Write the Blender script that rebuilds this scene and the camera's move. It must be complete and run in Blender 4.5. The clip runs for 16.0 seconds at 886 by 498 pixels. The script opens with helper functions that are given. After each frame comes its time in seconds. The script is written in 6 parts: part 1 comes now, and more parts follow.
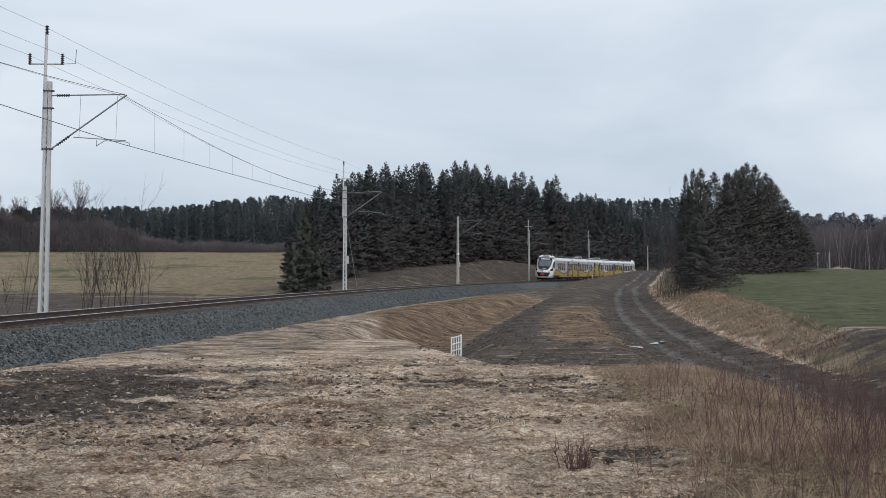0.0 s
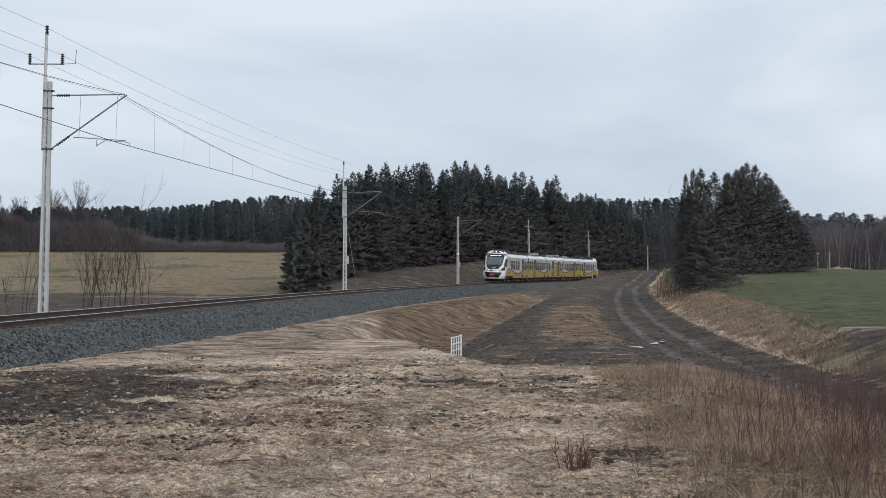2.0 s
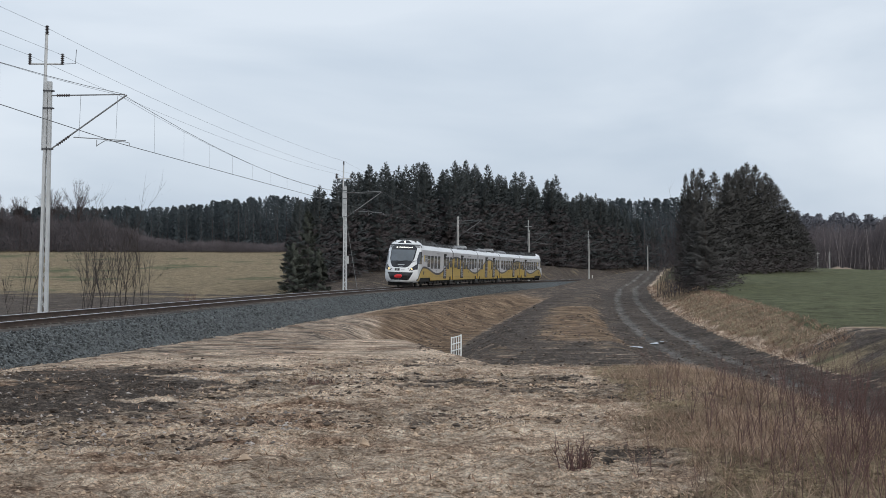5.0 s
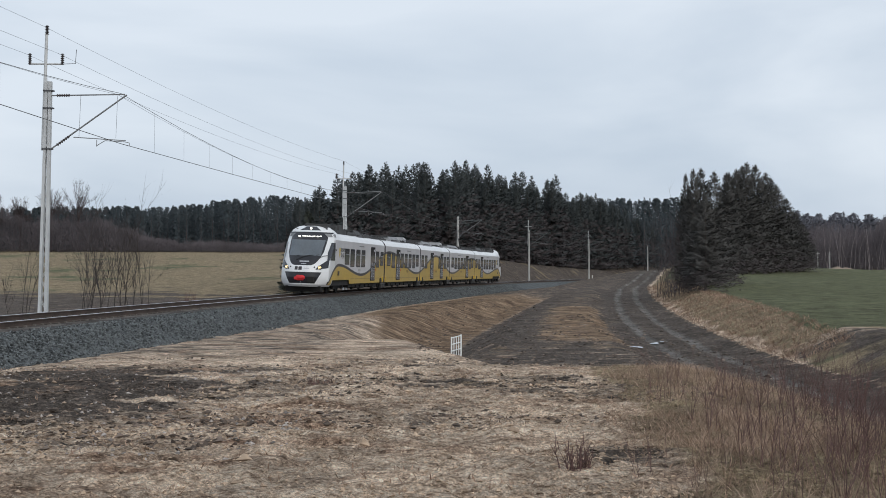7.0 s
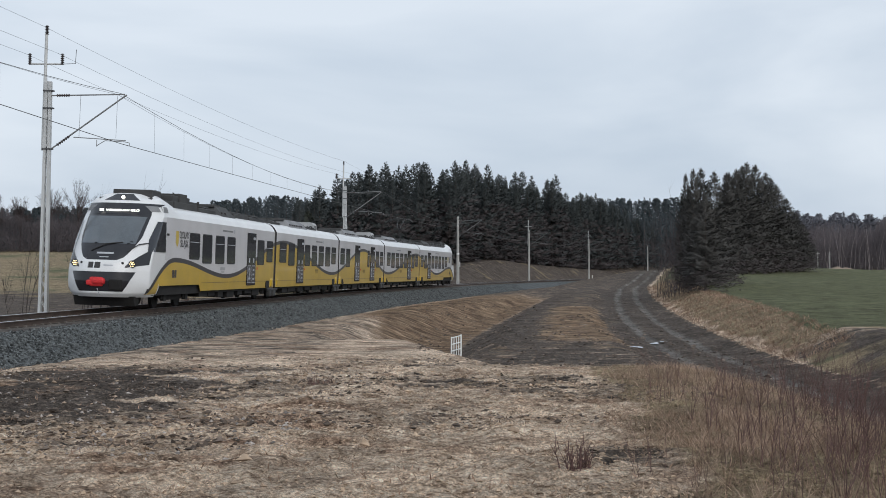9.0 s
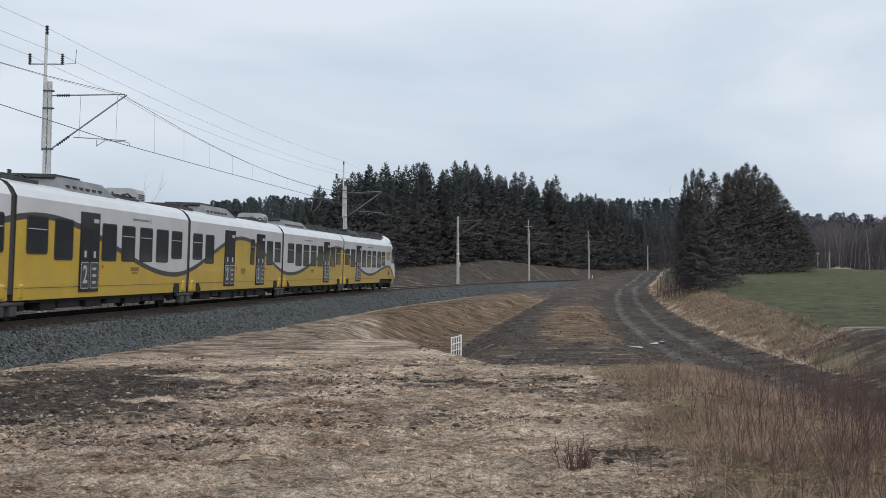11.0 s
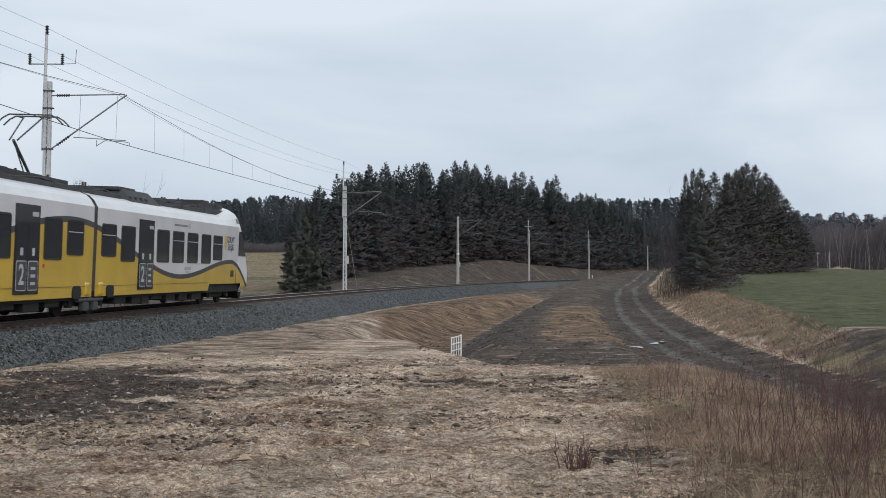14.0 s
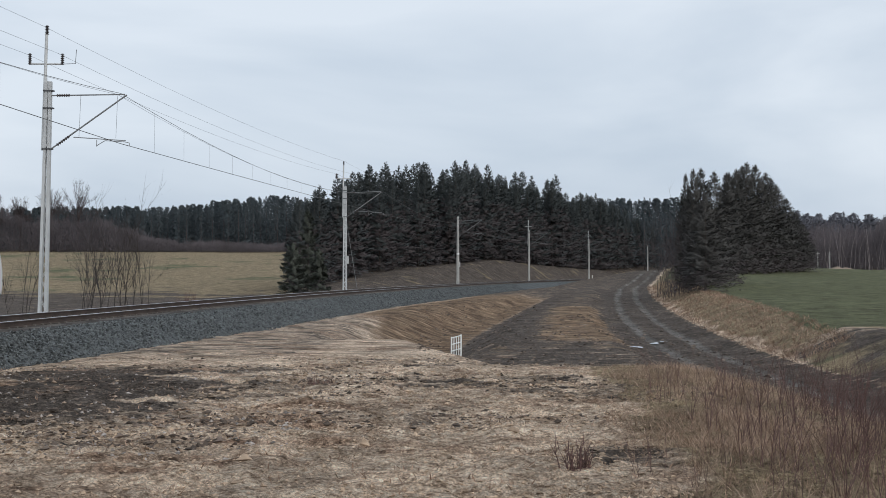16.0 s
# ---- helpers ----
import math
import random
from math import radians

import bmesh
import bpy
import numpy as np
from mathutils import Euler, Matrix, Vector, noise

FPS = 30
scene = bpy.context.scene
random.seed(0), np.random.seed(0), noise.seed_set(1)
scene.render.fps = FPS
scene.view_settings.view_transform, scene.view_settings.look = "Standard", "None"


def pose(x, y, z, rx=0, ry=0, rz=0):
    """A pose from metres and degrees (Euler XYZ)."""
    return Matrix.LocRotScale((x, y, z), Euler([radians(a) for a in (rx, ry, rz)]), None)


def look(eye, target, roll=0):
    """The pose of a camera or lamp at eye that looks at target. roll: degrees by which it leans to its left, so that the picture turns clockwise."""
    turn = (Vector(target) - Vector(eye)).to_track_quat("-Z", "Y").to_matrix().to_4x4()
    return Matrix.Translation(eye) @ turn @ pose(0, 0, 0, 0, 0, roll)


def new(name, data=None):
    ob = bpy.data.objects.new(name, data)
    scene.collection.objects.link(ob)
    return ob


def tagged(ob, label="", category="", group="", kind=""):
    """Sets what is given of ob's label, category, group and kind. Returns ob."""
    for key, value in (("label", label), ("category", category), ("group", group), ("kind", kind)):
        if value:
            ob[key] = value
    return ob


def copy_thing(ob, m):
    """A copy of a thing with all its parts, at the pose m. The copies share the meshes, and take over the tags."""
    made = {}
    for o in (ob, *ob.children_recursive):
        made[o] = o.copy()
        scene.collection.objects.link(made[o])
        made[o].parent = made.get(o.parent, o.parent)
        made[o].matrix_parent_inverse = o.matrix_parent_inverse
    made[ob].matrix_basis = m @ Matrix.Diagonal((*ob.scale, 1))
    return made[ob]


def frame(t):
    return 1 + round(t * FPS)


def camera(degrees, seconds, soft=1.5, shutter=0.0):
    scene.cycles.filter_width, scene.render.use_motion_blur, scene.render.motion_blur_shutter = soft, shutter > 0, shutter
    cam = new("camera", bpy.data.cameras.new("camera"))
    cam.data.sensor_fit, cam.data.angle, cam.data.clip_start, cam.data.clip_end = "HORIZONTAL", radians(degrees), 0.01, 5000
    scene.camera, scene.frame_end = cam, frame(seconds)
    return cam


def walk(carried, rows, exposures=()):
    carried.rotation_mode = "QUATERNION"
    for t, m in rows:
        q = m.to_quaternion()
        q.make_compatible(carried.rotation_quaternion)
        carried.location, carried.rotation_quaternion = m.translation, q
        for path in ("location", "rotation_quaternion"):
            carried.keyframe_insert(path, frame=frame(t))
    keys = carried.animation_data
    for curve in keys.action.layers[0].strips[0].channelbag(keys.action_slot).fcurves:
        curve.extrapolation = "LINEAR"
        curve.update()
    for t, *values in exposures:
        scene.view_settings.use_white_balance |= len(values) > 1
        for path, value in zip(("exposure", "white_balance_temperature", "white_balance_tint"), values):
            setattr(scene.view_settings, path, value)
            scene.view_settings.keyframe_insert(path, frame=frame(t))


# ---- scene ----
# ---- camera: it stands still on a tripod ----
EYE = (0.0, 0.0, 1.297)
cam = camera(37.19, 16.0, soft=0.65, shutter=0.15)
STAND = look(EYE, (0.0, 100.0, 1.297 + 1.7589), 0.10)
walk(cam, [(0.0, STAND), (16.0, STAND)], [(0.0, 0.0), (16.0, 0.0)])

# ---- world: an overcast winter sky and a weak, wide sun ----
world = bpy.data.worlds.new("overcast_sky")
scene.world = world
world.use_nodes = True
wn, wl = world.node_tree.nodes, world.node_tree.links
wn.clear()
w_out = wn.new("ShaderNodeOutputWorld")
w_bg = wn.new("ShaderNodeBackground")
w_sky = wn.new("ShaderNodeTexSky")
w_sky.sky_type = "NISHITA"
w_sky.sun_disc = False
w_sky.sun_elevation, w_sky.sun_rotation = radians(32), radians(150)
w_sky.dust_density = 3.0
w_dim = wn.new("ShaderNodeMix")
w_dim.data_type, w_dim.blend_type = "RGBA", "MULTIPLY"
w_dim.inputs[0].default_value = 1.0
w_dim.inputs[7].default_value = (0.08, 0.08, 0.08, 1)
w_co = wn.new("ShaderNodeTexCoord")
w_map = wn.new("ShaderNodeMapping")
w_map.inputs["Scale"].default_value = (1.0, 1.0, 3.4)
w_n1 = wn.new("ShaderNodeTexNoise")
w_n1.inputs["Scale"].default_value = 2.3
w_n1.inputs["Detail"].default_value = 5.0
w_n1.inputs["Roughness"].default_value = 0.5
w_n1.inputs["Distortion"].default_value = 0.35
w_ramp = wn.new("ShaderNodeValToRGB")
w_ramp.color_ramp.elements[0].position, w_ramp.color_ramp.elements[0].color = 0.36, (0.575, 0.668, 0.785, 1)
w_ramp.color_ramp.elements[1].position, w_ramp.color_ramp.elements[1].color = 0.60, (0.775, 0.852, 0.945, 1)
w_mix = wn.new("ShaderNodeMix")
w_mix.data_type = "RGBA"
w_mix.inputs[0].default_value = 0.9
wl.new(w_sky.outputs[0], w_dim.inputs[6])
wl.new(w_co.outputs["Generated"], w_map.inputs[0])
wl.new(w_map.outputs[0], w_n1.inputs["Vector"])
wl.new(w_n1.outputs["Fac"], w_ramp.inputs[0])
wl.new(w_dim.outputs[2], w_mix.inputs[6])
wl.new(w_ramp.outputs[0], w_mix.inputs[7])
wl.new(w_mix.outputs[2], w_bg.inputs[0])
w_bg.inputs[1].default_value = 1.0
wl.new(w_bg.outputs[0], w_out.inputs[0])

sun_data = bpy.data.lights.new("sun", "SUN")
sun_data.energy, sun_data.angle, sun_data.color = 1.1, radians(40), (1.0, 0.96, 0.9)
sun = new("sun", sun_data)
sun.matrix_basis = look((0, 0, 60), (-30.0, 52.0, 60 - 37.5))


# ---- materials ----
def material(name, base, rough=0.8, metal=0.0, vary=0.25, scale=3.0, fine=40.0, bump=0.0, spec=0.5, coat=0.0, obj_rand=0.0, dirt=None, island=0.0, dust=0.0):
    """A surface whose colour varies at two scales, with a fine relief."""
    m = bpy.data.materials.new(name)
    m.use_nodes = True
    nt = m.node_tree
    b = nt.nodes["Principled BSDF"]
    b.inputs["Roughness"].default_value = rough
    b.inputs["Metallic"].default_value = metal
    b.inputs["Specular IOR Level"].default_value = spec
    b.inputs["Coat Weight"].default_value = coat
    b.inputs["Sheen Weight"].default_value, b.inputs["Sheen Roughness"].default_value = dust, 0.35
    co = nt.nodes.new("ShaderNodeTexCoord")
    n1 = nt.nodes.new("ShaderNodeTexNoise")
    n1.inputs["Scale"].default_value, n1.inputs["Detail"].default_value = scale, 4.0
    n2 = nt.nodes.new("ShaderNodeTexNoise")
    n2.inputs["Scale"].default_value, n2.inputs["Detail"].default_value = fine, 3.0
    nt.links.new(co.outputs["Object"], n1.inputs["Vector"])
    nt.links.new(co.outputs["Object"], n2.inputs["Vector"])
    add = nt.nodes.new("ShaderNodeMath")
    add.operation = "ADD"
    nt.links.new(n1.outputs["Fac"], add.inputs[0])
    nt.links.new(n2.outputs["Fac"], add.inputs[1])
    rng = nt.nodes.new("ShaderNodeMapRange")
    rng.inputs["From Min"].default_value, rng.inputs["From Max"].default_value = 0.82, 1.18
    rng.inputs["To Min"].default_value, rng.inputs["To Max"].default_value = 1.0 - vary, 1.0 + vary
    nt.links.new(add.outputs[0], rng.inputs["Value"])
    last = rng.outputs["Result"]
    if obj_rand:
        oi = nt.nodes.new("ShaderNodeObjectInfo")
        r2 = nt.nodes.new("ShaderNodeMapRange")
        r2.inputs["To Min"].default_value, r2.inputs["To Max"].default_value = 1.0 - obj_rand, 1.0 + obj_rand
        nt.links.new(oi.outputs["Random"], r2.inputs["Value"])
        mu = nt.nodes.new("ShaderNodeMath")
        mu.operation = "MULTIPLY"
        nt.links.new(last, mu.inputs[0])
        nt.links.new(r2.outputs["Result"], mu.inputs[1])
        last = mu.outputs[0]
    if island:
        ge = nt.nodes.new("ShaderNodeNewGeometry")
        r4 = nt.nodes.new("ShaderNodeMapRange")
        r4.inputs["To Min"].default_value, r4.inputs["To Max"].default_value = 1.0 - island, 1.0 + island
        nt.links.new(ge.outputs["Random Per Island"], r4.inputs["Value"])
        mv = nt.nodes.new("ShaderNodeMath")
        mv.operation = "MULTIPLY"
        nt.links.new(last, mv.inputs[0])
        nt.links.new(r4.outputs["Result"], mv.inputs[1])
        last = mv.outputs[0]
    mul = nt.nodes.new("ShaderNodeMix")
    mul.data_type, mul.blend_type = "RGBA", "MULTIPLY"
    mul.inputs[0].default_value = 1.0
    mul.inputs[6].default_value = (*base, 1)
    nt.links.new(last, mul.inputs[7])
    colour = mul.outputs[2]
    if dirt:
        n3 = nt.nodes.new("ShaderNodeTexNoise")
        n3.inputs["Scale"].default_value, n3.inputs["Detail"].default_value = scale * 0.7, 6.0
        nt.links.new(co.outputs["Object"], n3.inputs["Vector"])
        r3 = nt.nodes.new("ShaderNodeMapRange")
        r3.inputs["From Min"].default_value, r3.inputs["From Max"].default_value = 0.48, 0.72
        nt.links.new(n3.outputs["Fac"], r3.inputs["Value"])
        dm = nt.nodes.new("ShaderNodeMix")
        dm.data_type = "RGBA"
        nt.links.new(r3.outputs["Result"], dm.inputs[0])
        nt.links.new(colour, dm.inputs[6])
        dm.inputs[7].default_value = (*dirt, 1)
        colour = dm.outputs[2]
    nt.links.new(colour, b.inputs["Base Color"])
    if bump:
        bn = nt.nodes.new("ShaderNodeBump")
        bn.inputs["Strength"].default_value, bn.inputs["Distance"].default_value = min(1.0, bump), 0.03
        nt.links.new(n2.outputs["Fac"], bn.inputs["Height"])
        nt.links.new(bn.outputs[0], b.inputs["Normal"])
    return m


def glowing(name, colour, strength):
    m = bpy.data.materials.new(name)
    m.use_nodes = True
    b = m.node_tree.nodes["Principled BSDF"]
    b.inputs["Base Color"].default_value = (*colour, 1)
    b.inputs["Emission Color"].default_value = (*colour, 1)
    b.inputs["Emission Strength"].default_value = strength
    return m


def ground_material():
    """Bare sandy soil, dark mud, dry grass and young crop, chosen by the ground's cover attribute and broken up by noise."""
    m = bpy.data.materials.new("ground_cover")
    m.use_nodes = True
    nt = m.node_tree
    N, L = nt.nodes, nt.links
    b = N["Principled BSDF"]
    b.inputs["Roughness"].default_value = 0.95
    b.inputs["Specular IOR Level"].default_value = 0.15
    co = N.new("ShaderNodeTexCoord")

    def tex(scale, detail=5.0, rough=0.55, stretch=(1, 1, 1)):
        mp = N.new("ShaderNodeMapping")
        mp.inputs["Scale"].default_value = stretch
        L.new(co.outputs["Object"], mp.inputs[0])
        n = N.new("ShaderNodeTexNoise")
        n.inputs["Scale"].default_value, n.inputs["Detail"].default_value, n.inputs["Roughness"].default_value = scale, detail, rough
        L.new(mp.outputs[0], n.inputs["Vector"])
        return n.outputs["Fac"]

    def ramp(fac, stops):
        r = N.new("ShaderNodeValToRGB")
        e = r.color_ramp.elements
        for i, (p, c) in enumerate(stops):
            if i > 1:
                e.new(p)
            e[i].position, e[i].color = p, (*c, 1)
        L.new(fac, r.inputs[0])
        return r.outputs[0]

    def mix(fac, a, c):
        x = N.new("ShaderNodeMix")
        x.data_type = "RGBA"
        L.new(fac, x.inputs[0])
        L.new(a, x.inputs[6])
        L.new(c, x.inputs[7])
        return x.outputs[2]

    def edge(mask, noise_out, lo=0.36, hi=0.64, amount=2.0):
        s = N.new("ShaderNodeMath")
        s.operation = "MULTIPLY_ADD"
        s.inputs[1].default_value = amount
        L.new(noise_out, s.inputs[0])
        L.new(mask, s.inputs[2])
        r = N.new("ShaderNodeMapRange")
        r.inputs["From Min"].default_value, r.inputs["From Max"].default_value = lo + amount / 2, hi + amount / 2
        L.new(s.outputs[0], r.inputs["Value"])
        return r.outputs["Result"]

    at = N.new("ShaderNodeAttribute")
    at.attribute_name = "cover"
    sep = N.new("ShaderNodeSeparateColor")
    L.new(at.outputs["Color"], sep.inputs[0])
    wide, mid, fine = tex(0.35), tex(1.5, 7.0, 0.68, (0.5, 1.5, 1)), tex(10.0, 7.0, 0.78, (0.75, 1.2, 1))
    patches = tex(0.55, 5.0, 0.6, (0.6, 1.2, 1))
    pale = ramp(fine, ((0.38, (0.22, 0.148, 0.102)), (0.45, (0.46, 0.340, 0.246)), (0.53, (0.66, 0.520, 0.395)), (0.63, (0.80, 0.670, 0.535))))
    brown = ramp(fine, ((0.38, (0.060, 0.039, 0.029)), (0.47, (0.22, 0.140, 0.096)), (0.55, (0.40, 0.268, 0.186)), (0.66, (0.60, 0.445, 0.325))))
    both = N.new("ShaderNodeMath")
    both.operation = "ADD"
    L.new(mid, both.inputs[0])
    L.new(patches, both.inputs[1])
    sel = N.new("ShaderNodeMapRange")
    sel.inputs["From Min"].default_value, sel.inputs["From Max"].default_value = 0.80, 1.00
    L.new(both.outputs[0], sel.inputs["Value"])
    soil = mix(sel.outputs["Result"], brown, pale)
    mud = ramp(fine, ((0.38, (0.032, 0.026, 0.022)), (0.47, (0.072, 0.058, 0.049)), (0.55, (0.118, 0.096, 0.080)), (0.66, (0.21, 0.172, 0.138))))
    clay = ramp(mid, ((0.36, (0.066, 0.043, 0.029)), (0.46, (0.142, 0.090, 0.056)), (0.54, (0.235, 0.158, 0.100)), (0.66, (0.40, 0.30, 0.20))))
    straw = ramp(fine, ((0.38, (0.105, 0.078, 0.050)), (0.5, (0.235, 0.182, 0.112)), (0.64, (0.38, 0.305, 0.195))))
    crop = ramp(fine, ((0.36, (0.072, 0.080, 0.040)), (0.5, (0.105, 0.110, 0.058)), (0.64, (0.150, 0.146, 0.085))))
    col = mix(edge(sep.outputs["Red"], mid), soil, mud)
    at2 = N.new("ShaderNodeAttribute")
    at2.attribute_name = "clay"
    col = mix(edge(at2.outputs["Fac"], mid), col, clay)
    col = mix(edge(sep.outputs["Blue"], wide), col, straw)
    col = mix(edge(sep.outputs["Green"], wide, 0.42, 0.58, 0.7), col, crop)
    at3 = N.new("ShaderNodeAttribute")
    at3.attribute_name = "rut"
    worn = ramp(fine, ((0.38, (0.098, 0.088, 0.080)), (0.52, (0.168, 0.153, 0.140)), (0.66, (0.25, 0.232, 0.21))))
    col = mix(edge(at3.outputs["Fac"], mid, 0.25, 0.75, 1.0), col, worn)
    streak = tex(0.9, 6.0, 0.7, (1.0, 0.7, 1))
    sv = N.new("ShaderNodeMapRange")
    sv.inputs["From Min"].default_value, sv.inputs["From Max"].default_value = 0.36, 0.64
    sv.inputs["To Min"].default_value, sv.inputs["To Max"].default_value = 0.6, 1.4
    L.new(streak, sv.inputs["Value"])
    grit = tex(34.0, 5.0, 0.8)
    gv = N.new("ShaderNodeMapRange")
    gv.inputs["From Min"].default_value, gv.inputs["From Max"].default_value = 0.36, 0.64
    gv.inputs["To Min"].default_value, gv.inputs["To Max"].default_value = 0.4, 1.6
    L.new(grit, gv.inputs["Value"])
    sg = N.new("ShaderNodeMath")
    sg.operation = "MULTIPLY"
    L.new(sv.outputs["Result"], sg.inputs[0])
    L.new(gv.outputs["Result"], sg.inputs[1])
    vary = N.new("ShaderNodeMix")
    vary.data_type, vary.blend_type = "RGBA", "MULTIPLY"
    vary.inputs[0].default_value = 1.0
    L.new(col, vary.inputs[6])
    L.new(sg.outputs[0], vary.inputs[7])
    col = vary.outputs[2]
    L.new(col, b.inputs["Base Color"])
    bp = N.new("ShaderNodeBump")
    bp.inputs["Strength"].default_value, bp.inputs["Distance"].default_value = 1.0, 0.10
    L.new(fine, bp.inputs["Height"])
    L.new(bp.outputs[0], b.inputs["Normal"])
    return m


M_GROUND = ground_material()
M_BALLAST = material("granite_ballast", (0.090, 0.097, 0.099), 0.9, vary=0.75, scale=7.0, fine=17.0, bump=1.0, spec=0.2)
M_OILED = material("rust_stained_ballast", (0.050, 0.042, 0.037), 0.9, vary=0.6, scale=7.0, fine=17.0, bump=1.0, spec=0.2)
M_STONE = material("granite_stone", (0.100, 0.107, 0.108), 0.9, vary=0.25, scale=5.0, fine=30.0, spec=0.2, island=0.7)
M_RAIL = material("rusty_rail_steel", (0.062, 0.041, 0.031), 0.75, 0.2, vary=0.3, scale=2.0)
M_RAILTOP = material("polished_rail_head", (0.50, 0.50, 0.50), 0.36, 0.85, vary=0.1)
M_SLEEPER = material("concrete_sleeper", (0.125, 0.110, 0.097), 0.9, vary=0.3, obj_rand=0.15, scale=2.0, bump=0.3)
M_MAST = material("galvanised_steel", (0.56, 0.57, 0.57), 0.6, 0.15, vary=0.15, scale=1.0)
M_CONC = material("pale_concrete", (0.42, 0.41, 0.39), 0.9, vary=0.2, scale=1.2, bump=0.2)
M_ARM = material("grey_bracket_tube", (0.26, 0.265, 0.27), 0.6, 0.3, vary=0.15)
M_DARKSTEEL = material("dark_steel", (0.10, 0.10, 0.105), 0.6, 0.4, vary=0.2)
M_INSUL = material("brown_porcelain", (0.045, 0.035, 0.035), 0.3, vary=0.1)
M_WIRE = material("weathered_copper_wire", (0.10, 0.10, 0.10), 0.6, 0.3, vary=0.1)
M_WHITE = material("white_train_paint", (0.73, 0.735, 0.74), 0.34, vary=0.06, scale=0.8, coat=0.15)
M_SIDE = material("light_grey_train_paint", (0.65, 0.64, 0.655), 0.34, vary=0.07, scale=0.8, coat=0.5, dust=0.05)
M_YELLOW = material("yellow_train_paint", (0.58, 0.375, 0.020), 0.36, vary=0.12, scale=0.8, coat=0.7, spec=0.4, dirt=(0.56, 0.37, 0.035), dust=0.12)
M_BAND = material("dark_grey_train_paint", (0.034, 0.030, 0.031), 0.5, vary=0.08, dust=0.06)
M_BLACK = material("black_train_panel", (0.018, 0.018, 0.022), 0.22, vary=0.1)
M_GLASS = material("tinted_train_glass", (0.022, 0.024, 0.03), 0.06, vary=0.15, scale=0.6, spec=0.6, dust=0.12)
M_SCREEN = material("windscreen_glass", (0.10, 0.115, 0.13), 0.05, vary=0.2, scale=0.9, spec=0.7)
M_UNDER = material("dusty_underframe", (0.012, 0.011, 0.0105), 0.9, 0.0, vary=0.4, scale=2.0)
M_ROOFBOX = material("grey_roof_equipment", (0.05, 0.05, 0.05), 0.7, 0.1, vary=0.3, scale=1.6)
M_ROOFBOX2 = material("light_grey_roof_unit", (0.36, 0.365, 0.37), 0.6, vary=0.15, scale=1.6)
M_FAIRING = material("grey_fairing_paint", (0.19, 0.192, 0.195), 0.55, vary=0.25, scale=1.6)
M_BELLOW = material("grey_rubber_bellows", (0.045, 0.042, 0.044), 0.8, vary=0.2)
M_SILVER = material("light_grey_marking", (0.42, 0.43, 0.46), 0.5, vary=0.05)
M_COUPLER = material("red_coupler_cover", (0.62, 0.025, 0.03), 0.6, vary=0.15, scale=6.0)
M_RUBBER = material("black_rubber", (0.02, 0.02, 0.02), 0.8, vary=0.1)
M_PLATE = material("white_plate_paint", (0.78, 0.78, 0.76), 0.6, vary=0.08)
M_BROWNMARK = material("brown_marking", (0.20, 0.13, 0.02), 0.5, vary=0.05)
M_GOLD = material("gold_shield_paint", (0.5, 0.36, 0.05), 0.5, vary=0.1)
M_HEAD = glowing("headlamp_glow", (1.0, 0.80, 0.42), 2.2)
M_TOPHEAD = glowing("top_lamp_glow", (1.0, 0.97, 0.86), 5.0)
M_DISPLAY = glowing("display_glow", (1.0, 0.98, 0.9), 1.6)
M_NEEDLE = material("spruce_needles", (0.078, 0.087, 0.087), 0.85, vary=0.2, scale=0.6, fine=9.0, obj_rand=0.16, spec=0.05, island=0.10)
M_NEEDLE3 = material("brownish_spruce_needles", (0.086, 0.083, 0.079), 0.85, vary=0.3, scale=0.6, fine=9.0, obj_rand=0.15, spec=0.05, island=0.12)
M_PINE = material("grey_green_pine_needles", (0.105, 0.114, 0.096), 0.85, vary=0.3, scale=0.8, fine=9.0, obj_rand=0.15, spec=0.05, island=0.25)
M_DEAD = material("dry_spruce_branches", (0.108, 0.094, 0.095), 0.9, vary=0.25, scale=0.8, fine=8.0, obj_rand=0.16, spec=0.05, island=0.12)
# Needles of the far woods, tinted bluer to put distance haze into the colour.
M_NEEDLE2 = material("hazed_wood_foliage", (0.084, 0.101, 0.110), 0.95, vary=0.2, scale=0.10, fine=1.2, spec=0.05, island=0.05)
# Paler purplish-blue foliage; the air haze over this far wood is painted in.
M_FARMIXED = material("hazed_mixed_foliage", (0.150, 0.152, 0.175), 0.95, vary=0.25, scale=0.10, fine=1.2, spec=0.05, island=0.12)
M_BARK = material("grey_brown_bark", (0.065, 0.052, 0.045), 0.9, vary=0.35, scale=3.0, bump=0.4)
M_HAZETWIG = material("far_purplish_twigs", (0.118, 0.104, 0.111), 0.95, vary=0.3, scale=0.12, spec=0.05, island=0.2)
M_ALDER = material("dark_alder_bark", (0.050, 0.040, 0.037), 0.9, vary=0.3, scale=3.0)
M_FARBARK = material("far_bare_branches", (0.072, 0.056, 0.056), 0.9, vary=0.3, scale=0.2)
M_BIRCH = material("pale_birch_bark", (0.25, 0.215, 0.215), 0.9, vary=0.35, scale=1.0)
M_TWIG = material("reddish_brown_twigs", (0.120, 0.068, 0.060), 0.85, vary=0.4, scale=2.0)
M_STRAW = material("dry_grass", (0.265, 0.178, 0.128), 0.9, vary=0.35, island=0.5, scale=0.8, fine=6.0, spec=0.15)
M_PALEGRASS = material("pale_dry_grass", (0.36, 0.262, 0.192), 0.9, vary=0.35, scale=0.8, fine=6.0, spec=0.1, island=0.4)
